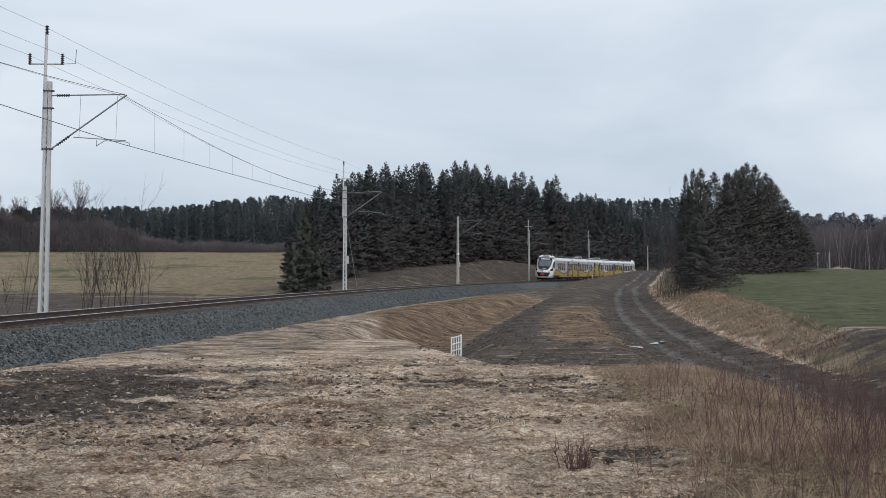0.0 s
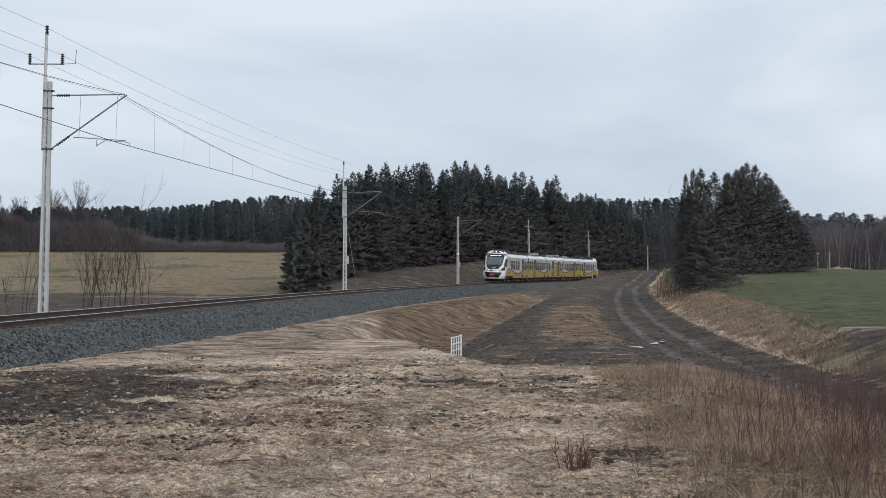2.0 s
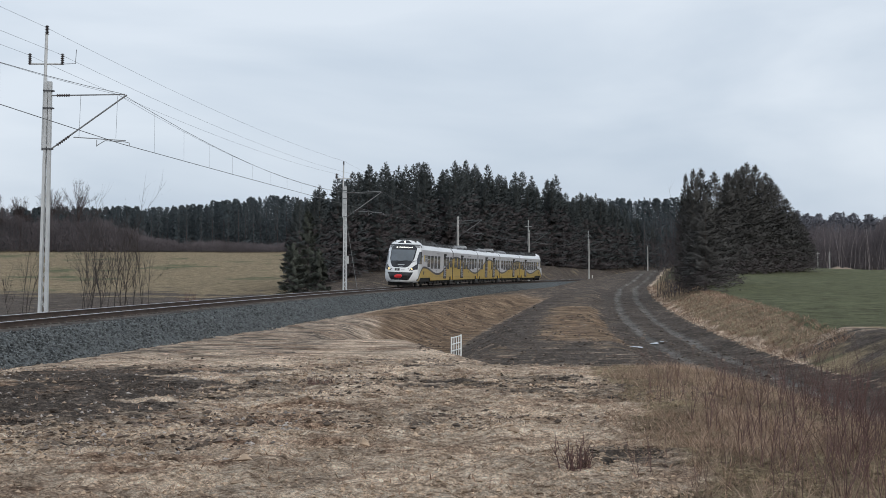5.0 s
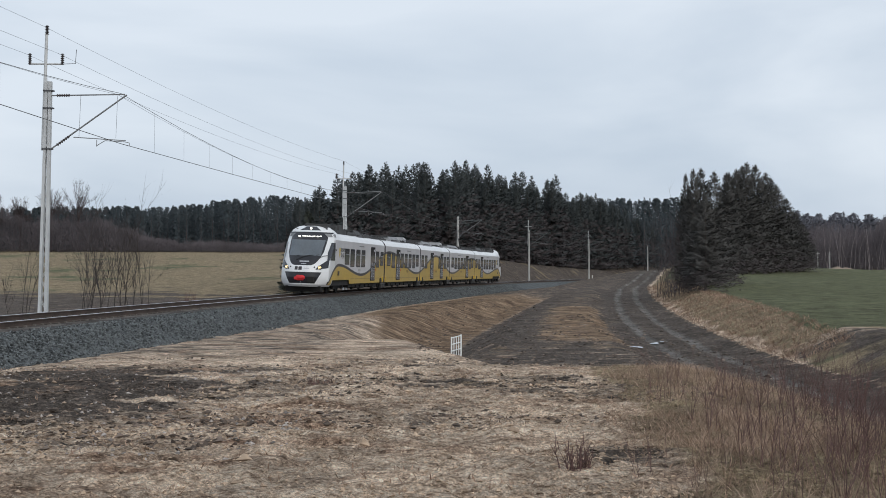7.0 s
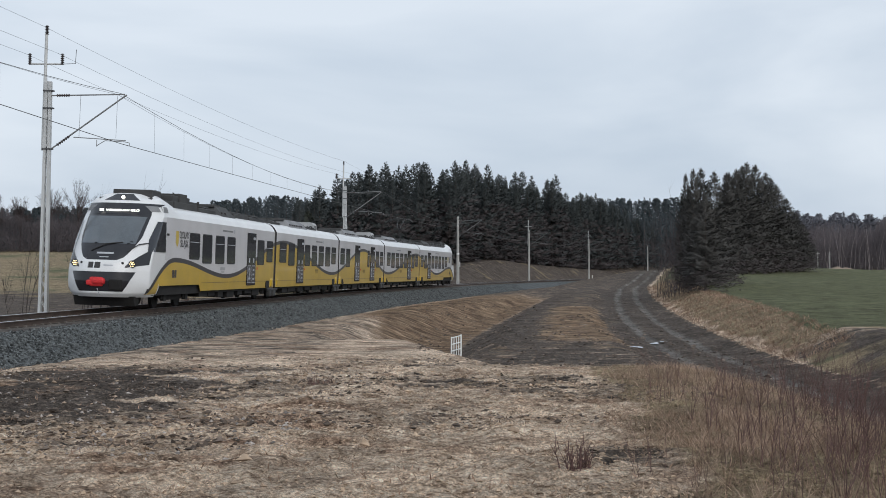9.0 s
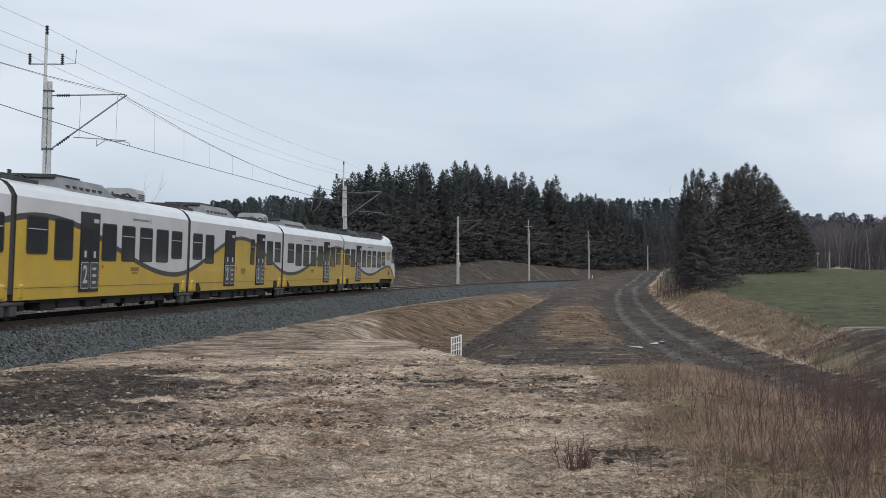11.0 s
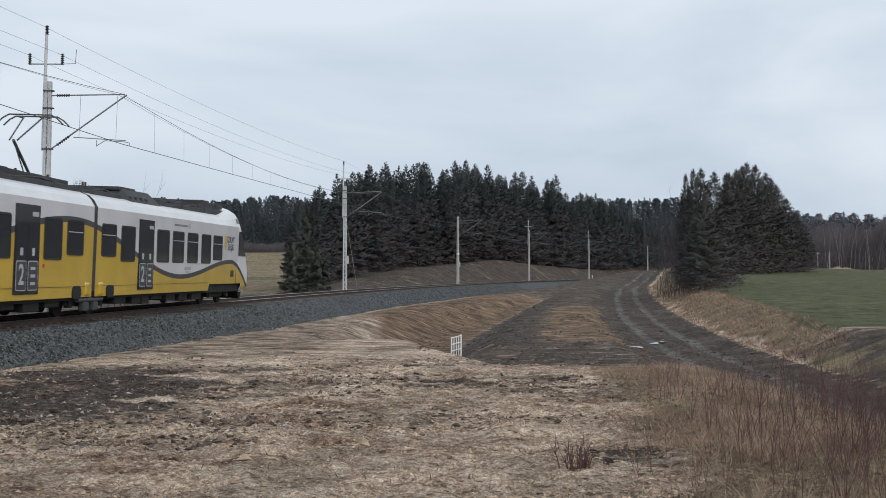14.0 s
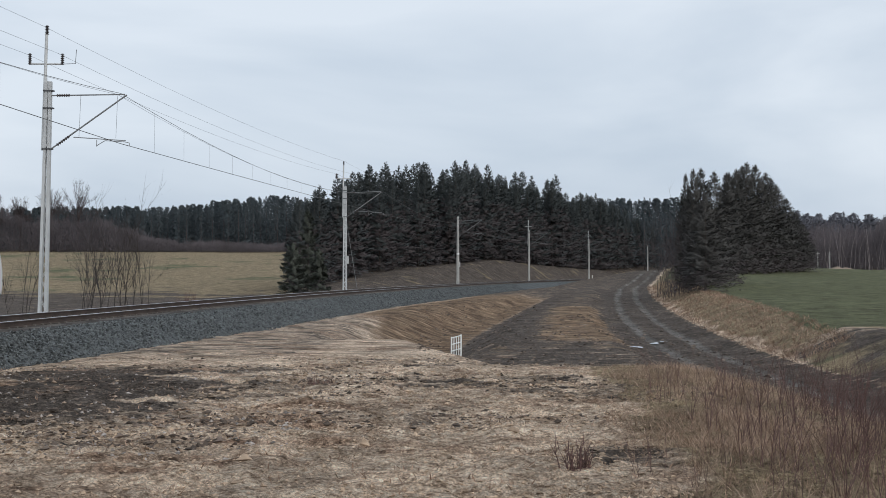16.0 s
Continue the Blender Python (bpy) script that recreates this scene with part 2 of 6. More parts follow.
M_CLOD = material("dry_soil_clods", (0.36, 0.27, 0.195), 0.95, island=0.3, vary=0.35, scale=1.5, fine=9.0, bump=0.5, spec=0.15)
M_PEBBLE = material("pale_pebbles", (0.30, 0.265, 0.24), 0.9, island=0.5, vary=0.2, spec=0.2)
M_DARKCLOD = material("dark_soil_clods", (0.125, 0.098, 0.080), 0.95, island=0.6, vary=0.35, scale=1.5, fine=9.0, bump=0.5, spec=0.15)
# Puddle surface: pale grey base colour, slightly rough.
M_WATER = material("pale_puddle_surface", (0.50, 0.51, 0.53), 0.25, vary=0.05, spec=0.8)
M_BANK = material("sandy_spoil", (0.25, 0.195, 0.145), 0.95, vary=0.3, scale=0.3)

# ---- geometry helpers ----


def part(name, bm, mat, parent=None, label=""):
    """Links a bmesh as one mesh object under a thing or a part."""
    me = bpy.data.meshes.new(name)
    bm.to_mesh(me)
    bm.free()
    for mm in (mat if isinstance(mat, (list, tuple)) else [mat]):
        me.materials.append(mm)
    ob = new(name, me)
    ob.parent = parent
    if label:
        tagged(ob, label)
    return ob


def mesh_of(name, verts, faces, mat, parent=None, smooth=False):
    me = bpy.data.meshes.new(name)
    me.from_pydata([tuple(v) for v in verts], [], [tuple(f) for f in faces])
    for mm in (mat if isinstance(mat, (list, tuple)) else [mat]):
        me.materials.append(mm)
    if smooth:
        me.polygons.foreach_set("use_smooth", [True] * len(me.polygons))
    me.update()
    ob = new(name, me)
    ob.parent = parent
    return ob


def thing(name, label, category, group="", m=None, kind=""):
    ob = tagged(new(name), label, category, group, kind)
    ob.empty_display_size = 0.3
    if m is not None:
        ob.matrix_basis = m
    return ob


def box(bm, x0, x1, y0, y1, z0, z1, bevel=0.0):
    """A box, its edges rounded by bevel, added to bm."""
    r = bmesh.ops.create_cube(bm, size=1.0, matrix=Matrix.LocRotScale(((x0 + x1) / 2, (y0 + y1) / 2, (z0 + z1) / 2), None, (x1 - x0, y1 - y0, z1 - z0)))
    if bevel:
        es = list({e for v in r["verts"] for e in v.link_edges})
        bmesh.ops.bevel(bm, geom=es, offset=bevel, segments=2, affect="EDGES", profile=0.5)
    return bm


def tube(bm, pts, r, sides=6, r_end=None, caps=True):
    """A tube along points, tapering from r to r_end."""
    pts = [Vector(p) for p in pts]
    rings = []
    for i, p in enumerate(pts):
        d = (pts[min(i + 1, len(pts) - 1)] - pts[max(i - 1, 0)]).normalized()
        a = d.orthogonal().normalized() if abs(d.z) > 0.9 else d.cross(Vector((0, 0, 1))).normalized()
        c = d.cross(a)
        rr = r if r_end is None else r + (r_end - r) * i / max(1, len(pts) - 1)
        rings.append([bm.verts.new(p + (a * math.cos(k * math.tau / sides) + c * math.sin(k * math.tau / sides)) * rr) for k in range(sides)])
    for q, w in zip(rings, rings[1:]):
        for k in range(sides):
            bm.faces.new((q[k], q[(k + 1) % sides], w[(k + 1) % sides], w[k]))
    if caps:
        bm.faces.new(rings[0][::-1])
        bm.faces.new(rings[-1])
    return bm


def prism(bm, outline, y0, y1):
    """An outline in the xz plane, drawn out from y0 to y1."""
    a = [bm.verts.new((x, y0, z)) for x, z in outline]
    c = [bm.verts.new((x, y1, z)) for x, z in outline]
    n = len(outline)
    bm.faces.new(a)
    bm.faces.new(c[::-1])
    for i in range(n):
        bm.faces.new((a[i], c[i], c[(i + 1) % n], a[(i + 1) % n]))
    bmesh.ops.recalc_face_normals(bm, faces=bm.faces)
    return bm


def rounded(x0, x1, z0, z1, r, k=4):
    """The outline of a rectangle with rounded corners."""
    out = []
    for cx, cz, a0 in ((x1 - r, z1 - r, 0), (x0 + r, z1 - r, 90), (x0 + r, z0 + r, 180), (x1 - r, z0 + r, 270)):
        for i in range(k + 1):
            a = radians(a0 + 90 * i / k)
            out.append((cx + r * math.cos(a), cz + r * math.sin(a)))
    return out


def sstep(a, b, x):
    t = np.clip((np.asarray(x, float) - a) / (b - a), 0, 1)
    return t * t * (3 - 2 * t)


def vnoise(x, y, seed=0):
    """Smooth value noise on a unit grid, 0 to 1."""
    xi, yi = np.floor(x).astype(np.int64), np.floor(y).astype(np.int64)
    u, v = x - xi, y - yi
    u, v = u * u * (3 - 2 * u), v * v * (3 - 2 * v)

    def h(i, j):
        n = (i * 374761393 + j * 668265263 + seed * 1274126177) & 0x7FFFFFFF
        n = ((n ^ (n >> 13)) * 1274126177) & 0x7FFFFFFF
        return ((n ^ (n >> 16)) & 0xFFFF) / 65535.0

    return (h(xi, yi) * (1 - u) + h(xi + 1, yi) * u) * (1 - v) + (h(xi, yi + 1) * (1 - u) + h(xi + 1, yi + 1) * u) * v


def fbm(x, y, octaves=4, seed=0):
    s, a, f = 0.0, 0.5, 1.0
    for o in range(octaves):
        s = s + a * vnoise(x * f, y * f, seed + o)
        a, f = a * 0.5, f * 2.03
    return s


# ---- the railway's curve: an arc, s metres along it in the train's way, off metres towards its inside ----
ARC_C, ARC_R = (982.853, -36.932), 997.633
ARC_0 = math.atan2(112.802 - ARC_C[1], -3.479 - ARC_C[0])
CANT = 0.029


def track_xy(s, off=0.0):
    a = ARC_0 + s / ARC_R
    return ARC_C[0] + (ARC_R - off) * math.cos(a), ARC_C[1] + (ARC_R - off) * math.sin(a)


def track_pose(s, off=0.0, z=0.0, cant=False):
    """A pose whose x runs along the track in the train's way, whose y points to the arc's inside."""
    a = ARC_0 + s / ARC_R
    x, y = track_xy(s, off)
    return pose(x, y, z, 0, 0, math.degrees(a) + 90) @ pose(0, 0, 0, -math.degrees(math.atan(CANT)) if cant else 0)


def off_s(x, y):
    dx, dy = x - ARC_C[0], y - ARC_C[1]
    return ARC_R - np.hypot(dx, dy), (np.mod(np.arctan2(dy, dx), math.tau) - np.mod(ARC_0, math.tau)) * ARC_R


# ---- ground ----
def road_x(y):
    return np.interp(y, (0, 15, 28, 36, 44, 50, 56, 64, 75, 91, 115, 154, 209, 280, 400), (8.4, 8.8, 9.2, 9.45, 9.65, 9.8, 10.0, 10.5, 11.4, 13.1, 16.0, 21.6, 31.8, 46.0, 70.0))


def ground_z(x, y, rough=True):
    """Height of the ground over the rails' level."""
    x, y = np.asarray(x, float), np.asarray(y, float)
    off, s = off_s(x, y)
    low = np.interp(y, (30, 50, 70, 110, 160, 200, 240, 300, 350, 420, 545, 700), (-1.9, -1.75, -1.45, -1.0, -0.3, 0.3, 0.7, 0.9, 1.2, 8.0, 20.0, 26.0))
    low = low + 1.2 * sstep(4, 13, off) * sstep(185, 250, y)
    xr = x - road_x(y)
    low = low - 0.12 * (1 - sstep(1.5, 2.4, np.abs(xr)))
    ruts = np.exp(-((np.abs(xr) - 0.85) / 0.28) ** 2)
    low = low - 0.10 * ruts + 0.05 * (fbm(x * 0.6, y * 0.35, 3, 41) - 0.45)
    low = low + 1.05 * sstep(2.0, 5.5, xr) - 1.3 * sstep(35, 95, x) * sstep(100, 240, y)
    low = low + 0.25 * (1 - sstep(-3.2, -2.2, xr)) * (1 - sstep(120, 170, y))
    # the sandy fill in the foreground
    top = np.interp(y, (0, 12, 28, 50), (-0.34, -0.42, -0.66, -1.0))
    back = 27.0 + 23.0 * sstep(1.5, -3.0, x) + 1.5 * (fbm(x * 0.4, y * 0.1, 3, 5) - 0.5)
    fill = (1 - sstep(0, 8.5, y - back)) * (1 - sstep(0, 3.4, x - 4.6 - 0.8 * (fbm(x * 0.2, y * 0.5, 3, 6) - 0.5)))
    z_in = low * (1 - fill) + top * fill
    bench = np.interp(y, (20, 60, 120, 200, 260), (-0.78, -1.02, -1.1, -0.85, -0.4))
    near = 1 - sstep(5.6, 8.5, off)
    z_in = z_in * (1 - near * (1 - fill)) + bench * near * (1 - fill)
    toe = 1 - sstep(2.5, 5.0, off)
    z_in = z_in * (1 - toe) + bench * toe
    # the ditch, which ends at the culvert
    bottom = np.interp(y, (48, 98, 157, 185), (-2.3, -2.05, -0.95, -0.4))
    ditch = sstep(5.6, 9.8, off) * (1 - sstep(10.8, 13.2, off)) * sstep(70.0, 62.5, s) * (1 - sstep(165, 190, y))
    z_in = z_in * (1 - ditch) + np.minimum(bottom, z_in) * ditch
    # outside of the curve: meadow, and the cut bank under the spruces
    left = np.interp(y, (40, 60, 120, 180, 230, 300, 380, 420, 440, 490, 545, 700, 2500), (-1.5, -1.7, -1.6, -0.8, 0.3, 3.0, 6.3, 7.4, 8.2, 14.5, 22.0, 27.0, 28.0))
    left = left + 0.8 * (fbm(x * 0.03, y * 0.02, 3, 9) - 0.47) * sstep(90, 200, y)
    wood = np.interp(y, (100, 130, 160, 190, 230, 280, 320, 400, 460, 545, 700), (-0.9, -0.3, 0.7, 2.2, 3.5, 2.6, 1.8, 4.5, 13.0, 23.0, 27.0))
    wood = wood + 1.0 * (fbm(x * 0.11, y * 0.09, 3, 10) - 0.47) * sstep(120, 180, y)
    k = sstep(-0.13, -0.07, x / np.maximum(y, 1))
    z_out = left * (1 - k) + wood * k
    k = sstep(-4.5, -12.0, off)
    z_out = -0.82 * (1 - k) + z_out * k
    z = np.where(off > 0, z_in, z_out)
    z = z - 0.9 * sstep(3.6, 2.6, np.abs(off)) * 0.12
    if rough:
        r = np.hypot(x, y)
        keep = 1 - 0.8 * sstep(3.6, 2.8, np.abs(off))
        z = z + keep * 0.085 * (fbm(x * 0.9, y * 1.5, 4, 1) - 0.47) * (1 - 0.6 * sstep(2.0, 6.0, xr))
        z = z + keep * 0.15 * (fbm(x * 3.1, y * 4.0, 4, 2) - 0.47) * (1 - 0.9 * sstep(18, 36, r))
        z = z + keep * 0.07 * (fbm(x * 8.0, y * 9.0, 2, 4) - 0.37) * (1 - sstep(16, 34, r))
        z = z + 0.10 * (fbm(x * 0.5, y * 0.5, 3, 3) - 0.47) * sstep(30, 60, r)
        ridge = 1 - 2 * np.abs(fbm(x * 0.75 + 3.0, y * 1.7, 3, 51) - 0.45) / 0.3
        z = z + keep * 0.045 * np.clip(ridge, -0.5, 1) * (1 - sstep(22, 40, r)) * (off > 4) * sstep(4.0, 5.0, off)
    return z


def build_ground():
    half = np.concatenate((np.arange(0, 20.6, 0.15), np.arange(21, 40, 1.0), np.arange(40, 180.1, 5.0)))
    ang = np.radians(np.concatenate((-half[:0:-1], half)))[1:]
    rad = [0.05]
    while rad[-1] < 2600:
        rad.append(rad[-1] * (1.30 if rad[-1] < 5 else 1.0045 if 8.5 < rad[-1] < 34 else 1.0065 if rad[-1] < 110 else 1.0115 if rad[-1] < 330 else 1.05))
    rad = np.array(rad)
    A, Rr = np.meshgrid(ang, rad)
    X, Y = Rr * np.sin(A), Rr * np.cos(A)
    Z = ground_z(X, Y)
    nr, na = X.shape
    verts = np.stack((X.ravel(), Y.ravel(), Z.ravel()), 1)
    i = np.arange(nr - 1)[:, None] * na + np.arange(na)[None]
    j = np.arange(nr - 1)[:, None] * na + (np.arange(na)[None] + 1) % na
    faces = np.stack((i.ravel(), j.ravel(), (j + na).ravel(), (i + na).ravel()), 1)
    core = [tuple(int(q) for q in np.arange(na))[::-1]]
    ob = mesh_of("ground", verts.tolist(), faces.tolist() + core, M_GROUND, smooth=True)
    # what grows or lies where
    x, y = verts[:, 0], verts[:, 1]
    off, s = off_s(x, y)
    xr = x - road_x(y)
    n = fbm(x * 0.25, y * 0.5, 4, 20)
    n2 = fbm(x * 0.12, y * 0.18, 4, 21)
    lowland = sstep(27, 33, y - 22.0 * sstep(1.5, -3.0, x))
    inside = (off > 3.0)
    mud = np.where(inside, 0.74 * lowland * sstep(9.0, 11.0, off) * (xr < 2.4), 0.0)
    mud = np.maximum(mud, np.where(inside, 0.95 * (1 - sstep(1.7, 2.8, np.abs(xr))) * sstep(8, 12, y), 0))
    mud = np.where(inside & (x > 4.8) & (y < 40), np.maximum(mud, 0.62), mud)
    patch = sstep(4.2, 5.6, off) * (1 - sstep(8.0, 13.0, off)) * sstep(13, 17, y) * (1 - sstep(24, 28, y))
    mud = np.maximum(mud, np.where(inside, 0.80 * patch * sstep(0.30, 0.46, n), 0))
    mud = np.where(inside & (y < 30), np.maximum(mud, 0.40 * sstep(0.52, 0.64, n) * sstep(10.5, 14, y)), mud)
    mud = np.where(off < -2.5, 0.80, mud)
    clay = np.where(inside, sstep(3.6, 4.6, off) * (1 - sstep(10, 11.2, off)) * sstep(54, 74, y - 6.0 * sstep(7.5, 5.0, off) + 10.0 * sstep(5.5, 8.5, off)), 0)
    tan = sstep(52, 56, y) * (1 - sstep(84, 92, y)) * sstep(-6.6, -5.6, xr) * (1 - sstep(-2.7, -2.2, xr))
    clay = np.maximum(clay, np.where(inside, 0.62 * tan + 0.26 * sstep(0.40, 0.6, n2) * (xr < -2.2) * (y > 45) + 0.05 * (xr < -2.2) * (y > 40), 0))
    edge_ = np.where(inside, sstep(10.4, 11.2, off) * (1 - sstep(13.0, 15.5, off)) * sstep(48, 56, y) * (1 - sstep(110, 130, y)), 0.0)
    mud, clay = np.maximum(mud, 1.15 * edge_), clay * (1 - edge_)
    mud = np.where(inside & (y < 27) & (x > -0.03 * y), np.maximum(mud, 0.46 * sstep(0.37, 0.54, n)), mud)
    grass = np.where(inside, sstep(2.2, 3.6, xr) * np.where(y < 46, 0.35 + 0.65 * sstep(38, 48, y), 1.0), 0.0)
    left = (x / np.maximum(y, 1) < -0.09) & (off < -3)
    grass = np.where(left, sstep(120, 175, y + 60 * (n2 - 0.47)), grass)
    grass = np.where((off < -3) & ~left, 0.30 * sstep(0.42, 0.6, n2), grass)
    clay = np.where((off < -4) & (off > -16) & ~left, 0.30 + 0.5 * (n2 - 0.42), clay)
    crop = np.where(inside, sstep(-0.4, 0.4, x - np.maximum(12.9 + (y - 38) * 0.11, road_x(y) + 4.2)) * (y > 20), 0.0)
    crop = np.where(left, np.clip(0.36 + 1.1 * (n2 - 0.42), 0, 1) * sstep(110, 220, y), crop)
    floor_ = np.where((y > 424) | ((y > 335) & (off > 0)) | ((off < -14) & ~left & (y > 100)), 1.0, 0.0)
    crop, grass, mud = crop * (1 - floor_), grass * (1 - 0.8 * floor_), np.maximum(mud, 0.95 * floor_)
    grass = np.where(inside & (y < 32), np.maximum(grass, 0.9 * sstep(1.3, 2.4, x - 0.08 * (y - 10) - 1.2 * (fbm(x * 0.5, y * 0.5, 3, 72) - 0.45)) * (1 - sstep(5.6, 7.0, x))), grass)
    clay = clay * (1 - sstep(115, 155, y))
    mud = np.where(inside & (off < 11.5) & (xr < -2), np.maximum(mud, 0.72 * sstep(105, 140, y)), mud)
    mud = np.where(inside & (off < 8.5), np.maximum(mud, 0.47 * sstep(26, 34, y)), mud)
    n3 = fbm(x * 0.035, y * 0.05, 4, 23)
    crop = np.where(left & (y < 424), np.clip(0.30 + 0.8 * (n3 - 0.47) + 0.9 * (n2 - 0.47), 0.0, 0.60) * sstep(95, 190, y), crop)
    # moss and bare earth on the low strip between the dirt road and the field
    strip = np.where(inside & (y < 52), sstep(2.2, 3.0, xr) * (1 - sstep(44, 52, y)), 0.0)
    grass, mud, clay = np.where(strip > 0.3, 0.52, grass), np.maximum(mud, 0.92 * strip), clay * (1 - strip)
    crop = np.where(strip > 0.3, np.clip(0.28 + 1.2 * (n - 0.47), 0, 0.62), crop)
    rut = np.where(inside, np.exp(-((np.abs(xr) - 0.85) / 0.30) ** 2) * sstep(8, 14, y) * np.clip(1.5 * fbm(x * 0.7, y * 0.16, 3, 33) + 0.18, 0, 1), 0)
    cover = np.stack((mud, crop, grass, np.ones_like(mud)), 1)
    ca = ob.data.color_attributes.new("cover", "FLOAT_COLOR", "POINT")
    ca.data.foreach_set("color", cover.astype(np.float32).ravel())
    fa = ob.data.attributes.new("clay", "FLOAT", "POINT")
    fa.data.foreach_set("value", clay.astype(np.float32))
    fb = ob.data.attributes.new("rut", "FLOAT", "POINT")
    fb.data.foreach_set("value", rut.astype(np.float32))
    return tagged(ob, "bare sandy ground with a ditch, muddy track and winter fields", "ground", kind="structure")


build_ground()

# ---- ballast bed, rails ----
S_FAR, S_NEAR = -330.0, 150.0


def swept(name, profile, mats, parent, s0=S_FAR, s1=S_NEAR, step=2.0, cant=0.0, slots=None, wobble=0.0):
    """A profile (off, z) drawn along the arc."""
    n = int((s1 - s0) / step) + 1
    verts, faces, k = [], [], len(profile)
    for i in range(n):
        s = s0 + i * step
        for q, (o, z) in enumerate(profile):
            w = wobble * (noise.noise((s * 0.8, q * 3.7, 0.0)) + 0.6 * noise.noise((s * 2.9, q * 3.7, 5.0)))
            x, y = track_xy(s, o + 1.6 * w)
            verts.append((x, y, z - o * cant + w))
    for i in range(n - 1):
        for q in range(k - 1):
            faces.append((i * k + q, i * k + q + 1, (i + 1) * k + q + 1, (i + 1) * k + q))
    ob = mesh_of(name, verts, faces, mats, parent)
    if slots:
        for p in ob.data.polygons:
            p.material_index = slots[p.index % (k - 1)]
    return ob


def build_track():
    bed = swept("ballast_bed", [(-4.4, -1.3), (-2.9, -0.75), (-1.75, -0.19), (-1.4, -0.175), (-0.9, -0.20), (0, -0.195), (0.9, -0.181), (1.25, -0.176), (1.75, -0.185),
                                (2.2, -0.42), (2.6, -0.62), (3.0, -0.82), (3.5, -1.02), (4.3, -1.35)], [M_BALLAST, M_OILED], None, step=0.5, cant=CANT, wobble=0.018, slots=[0, 0, 0, 1, 1, 1, 1, 1, 0, 0, 0, 0, 0])
    tagged(bed, "blue-grey crushed granite ballast bed under the track", "ballast", kind="structure")
    track = thing("railway_track", "single curved track of rusty rails on concrete sleepers", "railway track", kind="structure")
    for o in (-0.7535, 0.7535):
        prof = [(-0.075, -0.172), (-0.075, -0.160), (-0.012, -0.140), (-0.012, -0.050), (-0.036, -0.036), (-0.036, -0.006), (-0.028, 0.0), (0.028, 0.0),
                (0.036, -0.006), (0.036, -0.036), (0.012, -0.050), (0.012, -0.140), (0.075, -0.160), (0.075, -0.172)]
        swept("rail", [(o + a, z) for a, z in prof], [M_RAIL, M_RAILTOP], track, cant=CANT, slots=[0, 0, 0, 0, 0, 1, 1, 1, 0, 0, 0, 0, 0])
    return track


track = build_track()
# ---- overhead line ----
MASTS = (66.8, 9.5, -46.9, -100.9, -157.5, -221.0)
WIRE_END = 126.0
CONTACT_Z, MESSENGER_Z = 5.82, 7.60


def strut(bm, a, b, r, sides=6):
    return tube(bm, (a, b), r, sides)


def insulator(name, a, b, parent, r=0.055):
    """A ribbed porcelain insulator between two points."""
    a, b = Vector(a), Vector(b)
    bm = bmesh.new()
    tube(bm, (a, b), r * 0.45, 8)
    n = 6
    for i in range(n):
        p = a.lerp(b, (i + 0.3) / n)
        q = a.lerp(b, (i + 0.75) / n)
        tube(bm, (p, q), r, 8, r * 0.6)
    return part(name, bm, M_INSUL, parent, "dark brown ribbed insulator")


